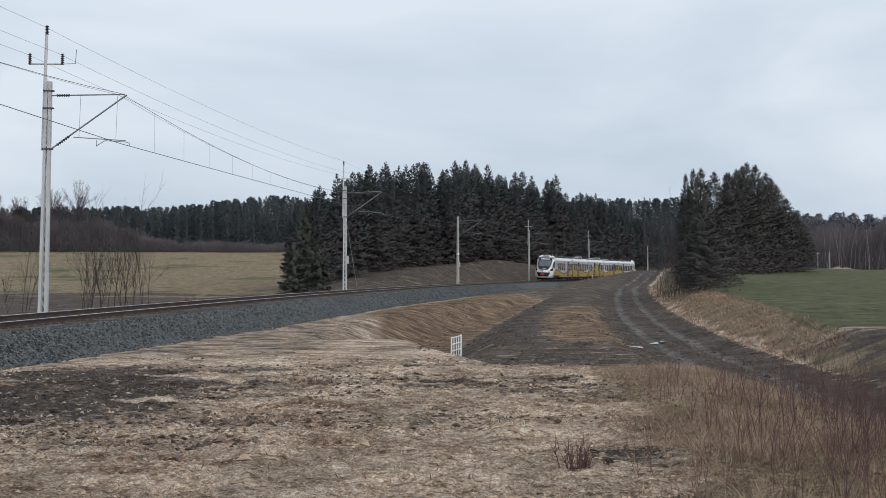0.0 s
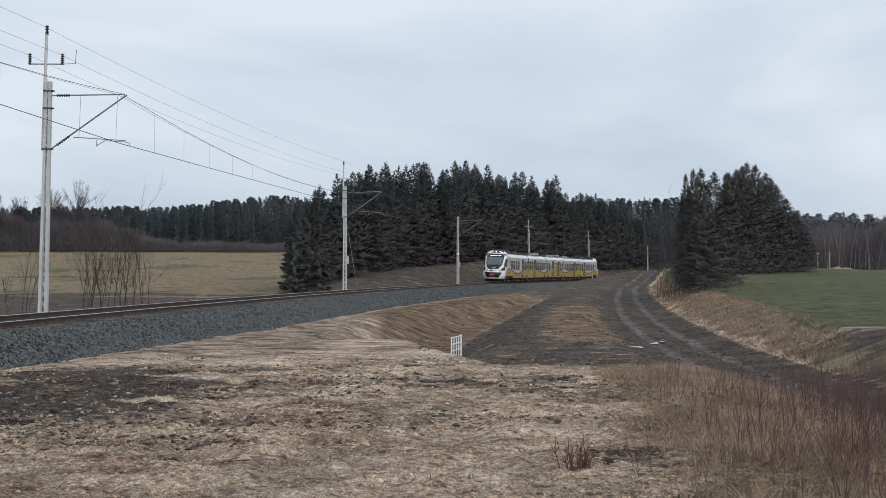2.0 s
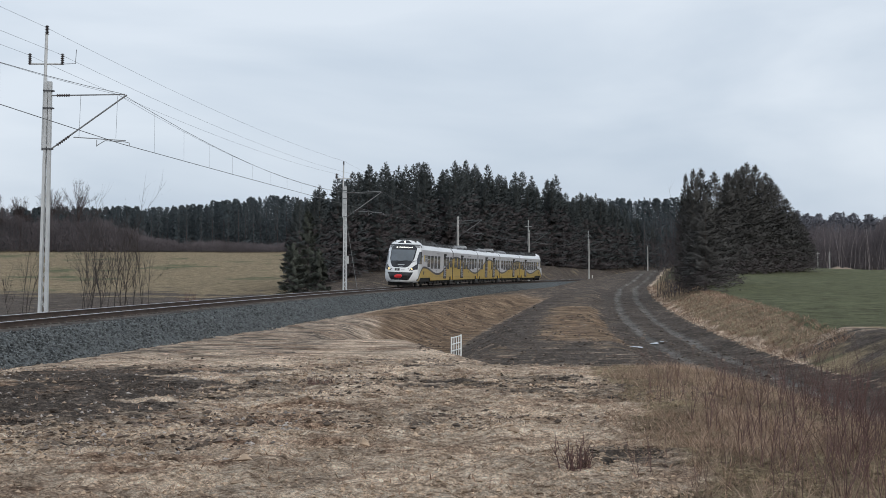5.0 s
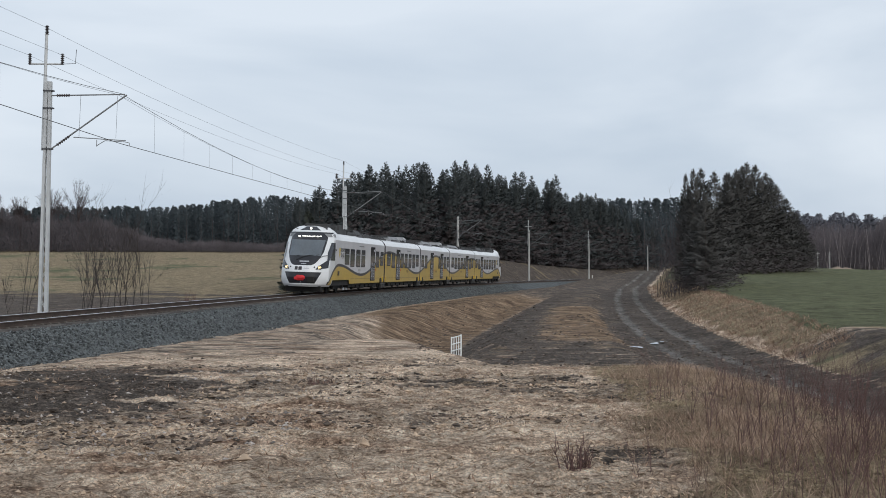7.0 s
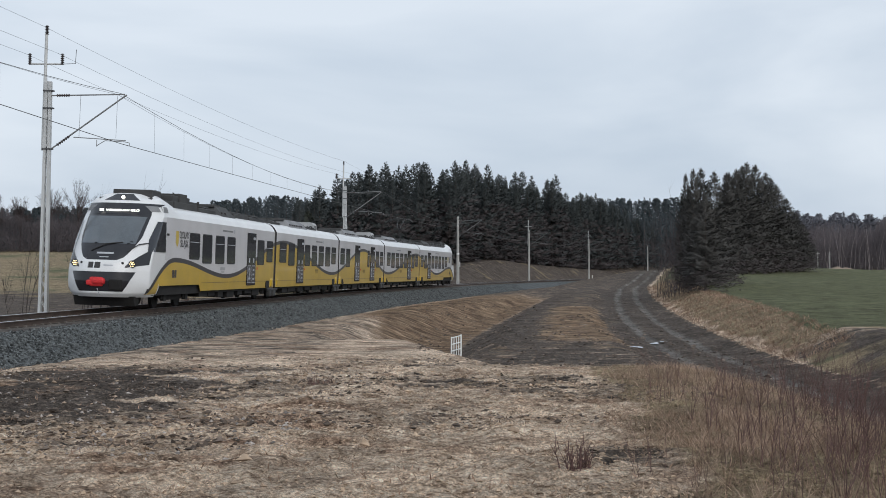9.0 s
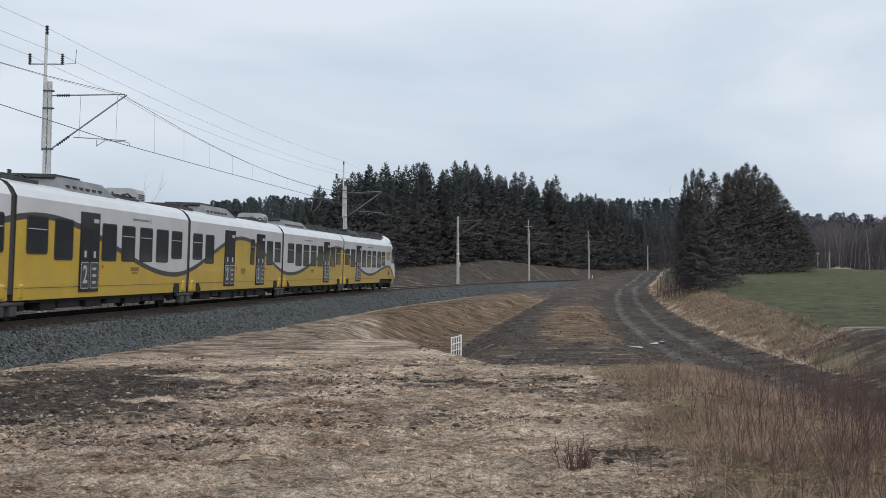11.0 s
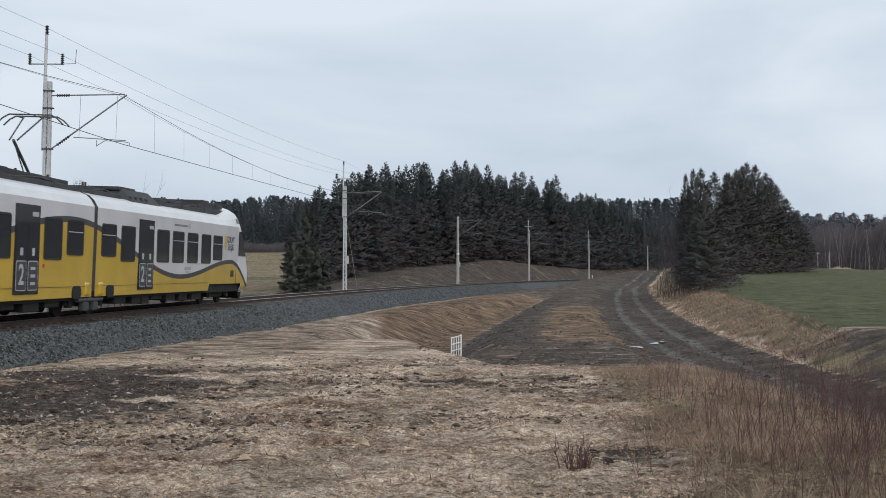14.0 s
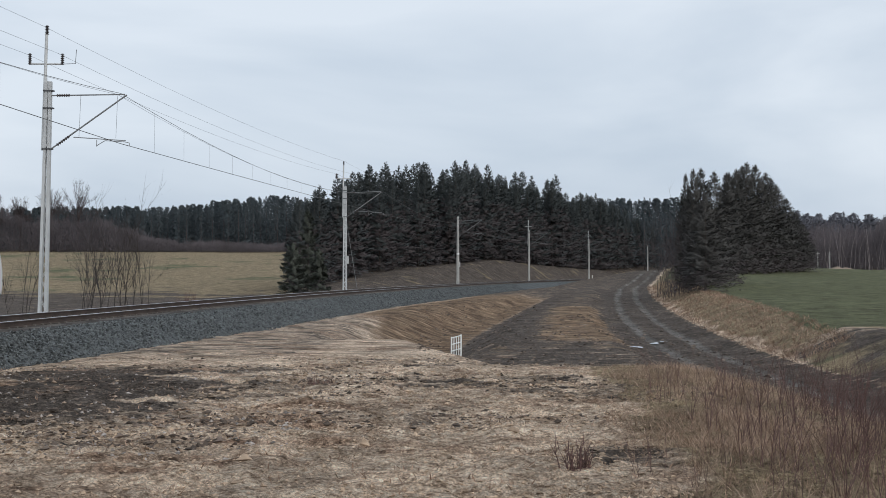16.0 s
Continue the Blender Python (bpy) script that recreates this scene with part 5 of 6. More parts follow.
def pantograph(car, mid, xc, raised):
    bm = bmesh.new()
    for y in (-0.45, 0.45):
        box(bm, mid - xc - 1.0, mid - xc + 1.0, y - 0.05, y + 0.05, 3.96, 4.04)
    for sx in (-0.9, 0.9):
        box(bm, mid - xc + sx - 0.05, mid - xc + sx + 0.05, -0.5, 0.5, 3.96, 4.04)
    pan = part("pantograph", bm, M_DARKSTEEL, car, "raised single-arm pantograph" if raised else "folded pantograph")
    for sx in (-0.9, 0.9):
        for y in (-0.45, 0.45):
            bm = bmesh.new()
            tube(bm, ((mid - xc + sx, y, 3.76), (mid - xc + sx, y, 3.96)), 0.07, 8)
            part("insulator", bm, material("red_insulator", (0.25, 0.06, 0.04), 0.5), pan)
    base, knee, head = Vector((mid - xc - 0.55, 0, 4.05)), Vector((mid - xc + 0.75, 0, 4.95)), Vector((mid - xc - 0.65, 0, 5.745))
    if not raised:
        knee, head = Vector((mid - xc + 1.0, 0, 4.12)), Vector((mid - xc - 0.5, 0, 4.2))
    bm = bmesh.new()
    tube(bm, (base, knee), 0.045, 8)
    tube(bm, (base + Vector((0.4, 0, -0.02)), knee + Vector((-0.12, 0, -0.12))), 0.022, 6)
    part("lower_arm", bm, M_DARKSTEEL, pan)
    bm = bmesh.new()
    for y in (-0.28, 0.28):
        tube(bm, (knee + Vector((0, y * 0.4, 0)), head + Vector((0, y, 0))), 0.024, 6)
    part("upper_arm", bm, M_DARKSTEEL, pan)
    bm = bmesh.new()
    for sx in (-0.25, 0.25):
        pts = [(head.x + sx, y, head.z + z) for y, z in ((-0.98, -0.22), (-0.80, -0.05), (-0.62, 0.05), (0.62, 0.05), (0.80, -0.05), (0.98, -0.22))]
        tube(bm, pts, 0.024, 6)
    tube(bm, ((head.x - 0.25, -0.4, head.z), (head.x + 0.25, -0.4, head.z)), 0.02, 5)
    tube(bm, ((head.x - 0.25, 0.4, head.z), (head.x + 0.25, 0.4, head.z)), 0.02, 5)
    part("collector_head", bm, M_DARKSTEEL, pan)


pantograph(cars[3], (JOINTS[3] + JOINTS[4]) / 2, 67.35, True)


def train_nose(t):
    """Metres along the arc that the nose has reached at t seconds; the train slows."""
    return -97.55 + t * (22.5322 + t * (-0.796781 + t * (0.0652321 + t * (-0.00355217 + t * 7.27063e-05))))


# ---- trees ----
def blade_mesh(name, base, way, side, mats, out=None):
    """Many thin leaf-shaped blades: base points, tip vectors, half-width vectors (arrays); out turns their shading outwards from the crown."""
    n = len(base)
    if out is None:
        v = np.empty((n, 4, 3))
        v[:, 0], v[:, 1], v[:, 2], v[:, 3] = base, base + way * 0.55 + side, base + way, base + way * 0.55 - side
    else:
        side = np.where(((np.cross(side, way) * out).sum(1) < 0)[:, None], -side, side)
        v = np.empty((n, 3, 3))
        v[:, 0], v[:, 1], v[:, 2] = base + side, base + way, base - side
    k = v.shape[1]
    me = bpy.data.meshes.new(name)
    me.vertices.add(n * k)
    me.vertices.foreach_set("co", v.astype(np.float32).ravel())
    me.loops.add(n * k)
    me.loops.foreach_set("vertex_index", np.arange(n * k, dtype=np.int32))
    me.polygons.add(n)
    me.polygons.foreach_set("loop_start", np.arange(0, n * k, k, dtype=np.int32))
    me.update(calc_edges=True)
    if out is not None:
        me.polygons.foreach_set("use_smooth", [True] * n)
        o = out / (np.linalg.norm(out, axis=1)[:, None] + 1e-6)
        me.normals_split_custom_set_from_vertices(np.repeat(o, k, 0).tolist())
    for m in mats:
        me.materials.append(m)
    return me


def unit(v):
    return v / (np.linalg.norm(v, axis=1)[:, None] + 1e-6)


def spruce_arrays(rng, H, spread, branches, twigs, low, size, taper, f0=0.0, f1=0.995):
    """Whorls of needle-clad twigs along limbs that droop low down and rise towards the leader."""
    fb = f0 + (f1 - f0) * rng.uniform(0, 1, branches) ** 0.85
    fb = np.round(fb * 34 + rng.normal(0, 0.22, branches)) / 34 * 0.6 + fb * 0.4
    fb = np.clip(fb, f0, f1)
    ab = rng.uniform(0, math.tau, branches)
    reach = spread * (1 - fb) ** taper * (0.72 + 0.28 * np.minimum(1.0, fb * 5 + 0.4))
    Lb = reach * rng.uniform(0.55, 1.16, branches) + 0.06
    rise = 0.55 * fb ** 1.5 - rng.uniform(0.05, 0.38, branches) * (1 - fb)
    weight = Lb + 0.25
    b = rng.choice(branches, twigs, p=weight / weight.sum())
    u = rng.uniform(0.12, 1.0, twigs) ** 0.75
    d = np.stack((np.cos(ab[b]), np.sin(ab[b]), np.zeros(twigs)), 1)
    q = np.stack((-np.sin(ab[b]), np.cos(ab[b]), np.zeros(twigs)), 1)
    L = Lb[b]
    wide = 0.30 * L * (1 - u) * rng.uniform(-1, 1, twigs)
    P = d * (L * u)[:, None] + q * wide[:, None]
    P[:, 2] = H * (low + (1 - low) * fb[b]) + rise[b] * L * u + 0.10 * L * u ** 3 + rng.normal(0, 0.07, twigs)
    ln = size * rng.uniform(0.18, 0.44, twigs) * (0.42 + 0.58 * np.minimum(1.0, reach[b] / (0.6 * spread)))
    W = d * rng.uniform(0.3, 1.0, (twigs, 1)) + q * rng.uniform(-0.9, 0.9, (twigs, 1))
    W[:, 2] += rng.uniform(-0.45, 0.25, twigs) + 0.5 * fb[b]
    W = unit(W) * ln[:, None]
    N = d * 1.0 + rng.normal(0, 0.14, (twigs, 3))
    N[:, 2] += 0.40
    S = unit(np.cross(W, N + rng.normal(0, 0.20, (twigs, 3)))) * (ln * rng.uniform(0.14, 0.24, twigs))[:, None]
    return P, W, S, unit(N)


def spruce(seed, H, spread, branches=330, twigs=10500, label="dark green spruce in a dense plantation", group="spruces of the plantation", size=1.0,
           needles=None, bare=0.46, dead=6000, taper=0.74, name="spruce_tree", category="spruce tree", low=0.04):
    rng = np.random.default_rng(seed)
    t = thing(name, label, category, group)
    bm = bmesh.new()
    tube(bm, ((0, 0, -0.5), (0.03, 0, H * 0.4), (0, 0.02, H * 0.97)), 0.011 * H + 0.02, 7, 0.012)
    part("trunk", bm, M_BARK, t)
    P, W, S, N = spruce_arrays(rng, H, spread, branches, twigs, low, size, taper)
    f = P[:, 2] / H
    keep = rng.uniform(0, 1, len(P)) < np.clip(0.16 + 0.84 * (f - 0.10) / max(0.01, bare), 0.16, 1.0)
    k = 14
    lead = np.stack((rng.normal(0, 0.03, k), rng.normal(0, 0.03, k), H * rng.uniform(0.93, 0.985, k)), 1)
    lw = np.stack((rng.normal(0, 0.10, k), rng.normal(0, 0.10, k), rng.uniform(0.25, 0.5, k)), 1)
    ls = np.stack((rng.normal(0, 0.035, k), rng.normal(0, 0.035, k), np.zeros(k)), 1)
    P, W, S, N = (np.concatenate(z) for z in ((P[keep], lead), (W[keep], lw), (S[keep], ls), (N[keep], unit(lw * (1, 1, 0) + (0, 0, 0.05)))))
    c = new("crown", blade_mesh("crown", P, W, S, [needles or M_NEEDLE], N))
    c.parent = t
    if dead:
        P, W, S, N = spruce_arrays(rng, H, spread * 0.98, branches // 2, dead, low, size * 1.5, taper, 0.0, bare + 0.16)
        c = new("dry_skirt", blade_mesh("dry_skirt", P, W, S * 0.42, [M_DEAD], N))
        c.parent = t
        tagged(c, "dry brown lower branches")
    return t


def gz(x, y):
    return float(ground_z(np.array([x]), np.array([y]), False)[0])


def along(d, y):
    """How far to the side a thing stands at the distance y, in the direction d."""
    return d * 0.3365 * y


rnd = random.Random(7)
protos = [spruce(10 + k, 14.0, sp) for k, sp in enumerate((2.9, 2.5, 3.2, 2.7, 2.4))]
spots = []
s = -24.0
while s > -285.0:
    rows = 3
    for row in range(rows):
        ss = s + rnd.uniform(-1.4, 1.4)
        front = 17.0 - 4.0 * min(1.0, (-24 - s) / 120.0)
        x, y = track_xy(ss, -(front + row * 5.0 + rnd.uniform(-1.5, 1.5)))
        xf, yf = track_xy(ss, -front)
        # the plantation's skyline, as tangents over directions
        sky = float(np.interp(x / y, (-0.122, -0.113, -0.092, -0.079, -0.053, 0.015, 0.033, 0.050, 0.063, 0.088, 0.094, 0.110, 0.127, 0.157),
                              (0.042, 0.057, 0.067, 0.077, 0.0835, 0.084, 0.081, 0.079, 0.081, 0.081, 0.064, 0.062, 0.0545, 0.037)))
        H = min(19.5, max(6.5, sky * yf + EYE[2] - gz(x, y))) * (rnd.uniform(0.80, 1.03) if row < 2 else rnd.uniform(0.88, 1.0))
        if x / y > -0.112:
            spots.append((x, y, H))
    s -= rnd.uniform(3.3, 4.3)
for k, (x, y, H) in enumerate(spots):
    p = protos[k % 5]
    m = Matrix.Translation((x, y, gz(x, y) - 0.1)) @ Matrix.Rotation(rnd.uniform(0, math.tau), 4, "Z")
    f = H / 14.0
    if k < 5:
        p.matrix_basis = m @ Matrix.Diagonal((f, f, f, 1))
        o = p
    else:
        o = copy_thing(p, m)
    o.matrix_basis = m @ Matrix.Diagonal((f * rnd.uniform(0.9, 1.1), f * rnd.uniform(0.9, 1.1), f, 1))

# two paler young pines at the end of the plantation
for k, (d, y, H, sp) in enumerate(((-0.338, 130.0, 5.4, 1.8), (-0.305, 132.0, 8.4, 1.6), (-0.280, 126.0, 4.2, 1.2))):
    pine = spruce(90 + k, H, sp, 110, 15000, "young grey-green pine with spreading lower limbs", "pines at the plantation's end", 0.58, M_PINE, 0.05, 260, 0.62, "pine_tree", "pine tree", 0.10)
    pine.matrix_basis = Matrix.Translation((along(d, y), y, gz(along(d, y), y) - 0.1))

# the clump beside the dirt road: direction, depth, height, spread
CLUMP = ((0.592, 98.0, 2.45), (0.565, 108.0, 1.7), (0.582, 116.0, 2.2), (0.612, 118.0, 2.3), (0.640, 124.0, 2.4), (0.662, 184.0, 3.6), (0.685, 190.0, 3.9), (0.705, 194.0, 4.0),
         (0.728, 198.0, 4.0), (0.752, 202.0, 3.9), (0.775, 206.0, 3.6), (0.797, 210.0, 3.2), (0.814, 212.0, 2.8), (0.548, 112.0, 1.4), (0.675, 206.0, 4.2), (0.740, 215.0, 4.2), (0.645, 186.0, 3.6))


def clump_top(d):
    """The clump's skyline, as a tangent over the direction d."""
    return float(np.interp(d, (0.50, 0.52, 0.545, 0.575, 0.61, 0.645, 0.69, 0.722, 0.754, 0.786, 0.811, 0.83), (0.045, 0.060, 0.072, 0.078, 0.074, 0.073, 0.081, 0.076, 0.063, 0.050, 0.037, 0.022)))


cp = [spruce(60 + k, 10.0, sp, 460, 19000, "dark dense spruce beside the dirt road", "spruces beside the dirt road", 0.62, M_NEEDLE3, 0.10, 2600, 0.70) for k, sp in enumerate((2.9, 2.4, 2.6))]
for k, (d, y, sp) in enumerate(CLUMP):
    x = along(d, y)
    H = (0.058 if k == 0 else 1.04 * clump_top(d)) * y + EYE[2] - gz(x, y)
    m = Matrix.Translation((x, y, gz(x, y) - 0.15)) @ Matrix.Rotation(k * 2.1, 4, "Z")
    o = cp[k] if k < 3 else copy_thing(cp[k % 3], m)
    f = H / 10.0
    g = sp / 2.6
    o.matrix_basis = m @ Matrix.Diagonal((g, g, f, 1))


# ---- bare saplings and shrubs ----
def twig_tubes(rng, out, p, d, L, r, depth, kids):
    """A bent twig with side twigs, as three-sided tapering tubes."""
    n = 4
    pts = [np.array(p, float)]
    for i in range(n):
        d = d + rng.normal(0, 0.10, 3)
        d = d / np.linalg.norm(d)
        pts.append(pts[-1] + d * L / n)
    out.append((pts, r))
    if depth > 0:
        for k in range(kids):
            u = rng.uniform(0.25, 0.95)
            i = min(n - 1, int(u * n))
            q = pts[i] + (pts[i + 1] - pts[i]) * (u * n - i)
            e = d * rng.uniform(0.6, 1.0) + rng.normal(0, 0.42, 3)
            e[2] = abs(e[2]) * 0.8 + 0.12
            twig_tubes(rng, out, q, e / np.linalg.norm(e), L * rng.uniform(0.3, 0.55), r * 0.5, depth - 1, max(2, kids - 1))


def twigs_mesh(name, items, mat, parent=None):
    verts, faces = [], []
    for pts, r in items:
        n = len(pts)
        b0 = len(verts)
        for i, p in enumerate(pts):
            rr = r * (1 - 0.8 * i / (n - 1))
            for k in range(3):
                a = k * math.tau / 3
                verts.append((p[0] + rr * math.cos(a), p[1] + rr * math.sin(a), p[2]))
        for i in range(n - 1):
            for k in range(3):
                faces.append((b0 + i * 3 + k, b0 + i * 3 + (k + 1) % 3, b0 + (i + 1) * 3 + (k + 1) % 3, b0 + (i + 1) * 3 + k))
    return mesh_of(name, verts, faces, mat, parent)


def shrub(seed, stems, H, r, spread, mat, name, label, category, group, depth=1, kids=4, lean=0.16):
    rng = np.random.default_rng(seed)
    items = []
    for k in range(stems):
        a, q = rng.uniform(0, math.tau), spread * math.sqrt(rng.uniform(0, 1))
        d = np.array((rng.normal(0, lean), rng.normal(0, lean), 1.0))
        twig_tubes(rng, items, (q * math.cos(a), q * math.sin(a), -0.1), d / np.linalg.norm(d), H * rng.uniform(0.55, 1.05), r, depth, kids)
    return tagged(twigs_mesh(name, items, mat), label, category, group)


alders = [shrub(100 + k, 1, 6.2, 0.040, 0.1, M_ALDER, "bare_alder", "leafless dark alder saplings behind the track", "bare shrub", "saplings behind the track", 2, 7, 0.05) for k in range(4)]
for k in range(30):
    d, y = rnd.uniform(-0.83, -0.66), rnd.uniform(60, 76)
    if k > 25:
        d = rnd.uniform(-0.98, -0.90)
    x = along(d, y)
    m = Matrix.Translation((x, y, gz(x, y))) @ Matrix.Rotation(rnd.uniform(0, 6.28), 4, "Z")
    o = alders[k] if k < 4 else copy_thing(alders[k % 4], m)
    f = rnd.uniform(0.62, 0.86)
    o.matrix_basis = m @ Matrix.Diagonal((f * 0.75, f * 0.75, f, 1))

redtwigs = [shrub(200 + k, 9, 1.15, 0.006, 0.35, M_TWIG, "willow_shrub", "leafless reddish-brown willow shoots in dry grass", "shrub", "willow shoots in the foreground", 1, 4) for k in range(4)]
for k in range(84):
    y = 9.2 * (20.0 / 9.2) ** rnd.uniform(0, 1) ** 1.3
    x = rnd.uniform(2.6, 5.0) + (0.05 * (y - 10)) + (1.2 if k % 3 == 0 else 0)
    if k >= 76:
        y, x = rnd.uniform(9.2, 12.5), rnd.uniform(1.6, 3.6)
    m = Matrix.Translation((x, y, float(ground_z(np.array([x]), np.array([y]))[0]))) @ Matrix.Rotation(rnd.uniform(0, 6.28), 4, "Z")
    o = redtwigs[k] if k < 4 else copy_thing(redtwigs[k % 4], m)
    f = rnd.uniform(0.45, 1.0) * (0.5 if k >= 76 else 1.0)
    o.matrix_basis = m @ Matrix.Diagonal((f, f, f, 1))

# a dead bush on the sand, and small dry weeds
x, y = 1.15, 11.2
bush = shrub(300, 22, 0.34, 0.010, 0.12, M_TWIG, "dead_bush", "small dark dead bush on the sandy soil", "bush", "", 1, 5)
bush.matrix_basis = Matrix.Translation((x, y, float(ground_z(np.array([x]), np.array([y]))[0])))
x, y = -2.0, 21.5
mound = shrub(301, 40, 0.22, 0.012, 0.22, M_TWIG, "brown_tussock", "low brown tussock of dead stems", "tussock", "", 1, 3)
mound.matrix_basis = Matrix.Translation((x, y, float(ground_z(np.array([x]), np.array([y]))[0])))
x, y = along(-0.566, 66.0), 66.0
low = shrub(302, 40, 1.1, 0.02, 0.7, M_TWIG, "low_shrub", "low dark leafless shrub in the meadow", "shrub", "", 1, 4)
low.matrix_basis = Matrix.Translation((x, y, gz(x, y)))


# ---- far woods ----
def far_wood(name, label, seed, places, mat, blades, stem=0.16):
    """Many far conifers as one mass of small needle clumps with bare stems below."""
    rng = np.random.default_rng(seed)
    B, W, S, N, items = [], [], [], [], []
    for x, y, H, pine in places:
        z0 = gz(x, y)
        items.append(([np.array((x, y, z0 - 0.5)), np.array((x, y, z0 + H * 0.6)), np.array((x, y, z0 + H * 0.95))], stem))
        lowest = 0.20 if pine else 0.05
        f = rng.uniform(0, 1, blades) ** (0.7 if pine else 0.9)
        if pine:
            rad = H * 0.165 * np.sqrt(np.maximum(0.03, 1 - (1.7 * f - 0.7) ** 2)) * (0.65 + 0.35 * np.sin(f * 21 + x) ** 2)
        else:
            rad = (H * 0.23 * (1 - f) ** 0.8 + 0.06) * (0.75 + 0.25 * np.sin(f * 40 + x))
        a = rng.uniform(0, math.tau, blades)
        q = rad * np.sqrt(rng.uniform(0.05, 1.1, blades))
        d = np.stack((np.cos(a), np.sin(a), np.zeros(blades)), 1)
        p = d * q[:, None] + np.array((x, y, z0))
        p[:, 2] += H * (lowest + (1 - lowest) * f)
        ln = rng.uniform(0.40, 0.85, blades) * (1.0 if pine else 1.0 - 0.5 * f)
        w = d + rng.normal(0, 0.5, (blades, 3))
        w[:, 2] += 0.25
        w = unit(w) * ln[:, None]
        n = d + rng.normal(0, 0.12, (blades, 3))
        n[:, 2] += 0.35
        B.append(p), W.append(w), N.append(n)
        S.append(unit(np.cross(w, n + rng.normal(0, 0.18, (blades, 3)))) * (ln * 0.27)[:, None])
    B, W, S, N = (np.concatenate(z) for z in (B, W, S, N))
    tagged(new(name, blade_mesh(name, B, W, S, [mat], unit(N))), label, "forest", kind="stuff")
    tagged(twigs_mesh("tree_stems", items, M_FARBARK), "grey-brown stems of the distant forest", "forest", kind="stuff")


def twig_haze(name, label, seed, n, d0, d1, y0, y1, top, mat, width, length=(0.8, 2.0)):
    """The fine bare twigs of leafless trees far off; top gives their height over the direction."""
    rng = np.random.default_rng(seed)
    y = rng.uniform(y0, y1, n)
    d = rng.uniform(d0, d1, n)
    x = d * 0.3365 * y
    h = top(d, y) * (0.80 + 0.40 * (fbm(x * 0.22, y * 0.22, 3, seed) - 0.45) / 0.45)
    P = np.stack((x, y, ground_z(x, y, False) + h * rng.uniform(0, 1, n) ** 0.8), 1)
    ln = rng.uniform(*length, n)
    W = np.stack((rng.normal(0, 0.45, n), rng.normal(0, 0.3, n), np.ones(n)), 1) * ln[:, None]
    a = rng.uniform(0, math.tau, n)
    S = np.stack((np.cos(a), np.sin(a), np.zeros(n)), 1) * (width * rng.uniform(0.5, 1.3, n))[:, None]
    N = np.stack((rng.normal(0, 0.4, n), -np.ones(n), rng.uniform(0.1, 0.6, n)), 1)
    return tagged(new(name, blade_mesh(name, P, W, S, [mat], unit(N))), label, "bare trees", kind="stuff")


def skyline(x, y, stops, tops):
    """Height of a tree at x, y whose top touches the wood's skyline."""
    return float(np.interp(x / y, stops, tops)) * y + EYE[2] - gz(x, y)


fr = random.Random(21)
left_wood, mid_wood, right_wood = [], [], []
L_D, L_T = (-0.36, -0.29, -0.24, -0.225, -0.195, -0.165, -0.135, -0.11, -0.07), (0.0485, 0.0495, 0.0505, 0.0482, 0.0515, 0.0553, 0.0580, 0.0575, 0.055)
for row in range(6):
    x = -185.0
    while x < -18.0:
        y = 432.0 + row * 11 + fr.uniform(-5, 5)
        H = skyline(x, y, L_D, L_T) * fr.uniform(0.86, 1.0)
        left_wood.append((x, y, max(5.0, min(H, 21.0)), fr.random() < 0.2))
        x += fr.uniform(2.1, 3.4)
for row in range(5):
    x = -30.0
    while x < 105.0:
        y = 462.0 + row * 12 + fr.uniform(-5, 5)
        H = skyline(x, y, (-0.07, 0.08, 0.13, 0.18, 0.22), (0.052, 0.054, 0.0575, 0.058, 0.050)) * fr.uniform(0.82, 0.98)
        mid_wood.append((x, y, max(5.0, min(H, 20.0)), fr.random() < 0.5))
        x += fr.uniform(2.8, 4.4)
for row in range(7):
    x = 24.0
    while x < 92.0:
        y = 350.0 + row * 16 + fr.uniform(-5, 5)
        mid_wood.append((x, y, min(14.0, max(5.0, skyline(x, y, (0.0, 0.12, 0.2, 0.26), (0.040, 0.046, 0.050, 0.040)) * fr.uniform(0.75, 0.95))), False))
        x += fr.uniform(3.2, 5.0)
for row in range(6):
    x = 78.0
    while x < 165.0:
        y = 350.0 + row * 8 + fr.uniform(-4, 4)
        H = skyline(x, y, (0.24, 0.27, 0.31, 0.33, 0.345, 0.42), (0.0462, 0.0478, 0.0468, 0.0450, 0.0430, 0.042)) * fr.uniform(0.78, 0.98)
        right_wood.append((x, y, max(5.0, min(H, 19.0)), fr.random() < 0.85))
        x += fr.uniform(2.6, 4.2)
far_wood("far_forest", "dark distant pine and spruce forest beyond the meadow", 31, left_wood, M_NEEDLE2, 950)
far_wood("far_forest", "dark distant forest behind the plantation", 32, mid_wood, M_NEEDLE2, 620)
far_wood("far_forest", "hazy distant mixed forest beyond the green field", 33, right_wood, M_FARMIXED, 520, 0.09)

# bare wood before the far forest, birches by the field, bare crowns over the wood
twig_haze("bare_wood", "leafless purplish-brown wood at the meadow's far edge", 51, 40000, -1.10, -0.60, 418, 431, lambda d, y: np.interp(d, (-0.95, -0.80, -0.70, -0.60), (13.5, 12.5, 7.5, 3.2)), M_HAZETWIG, 0.060, (0.5, 1.3))
twig_haze("undergrowth", "leafless undergrowth along the forest edge", 52, 16000, -0.60, -0.15, 420, 430, lambda d, y: 3.2 + 0 * d, M_HAZETWIG, 0.045, (0.6, 1.5))
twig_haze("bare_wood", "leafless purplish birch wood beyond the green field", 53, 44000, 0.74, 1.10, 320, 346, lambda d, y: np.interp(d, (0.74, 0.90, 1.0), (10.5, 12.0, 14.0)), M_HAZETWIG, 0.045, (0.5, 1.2))
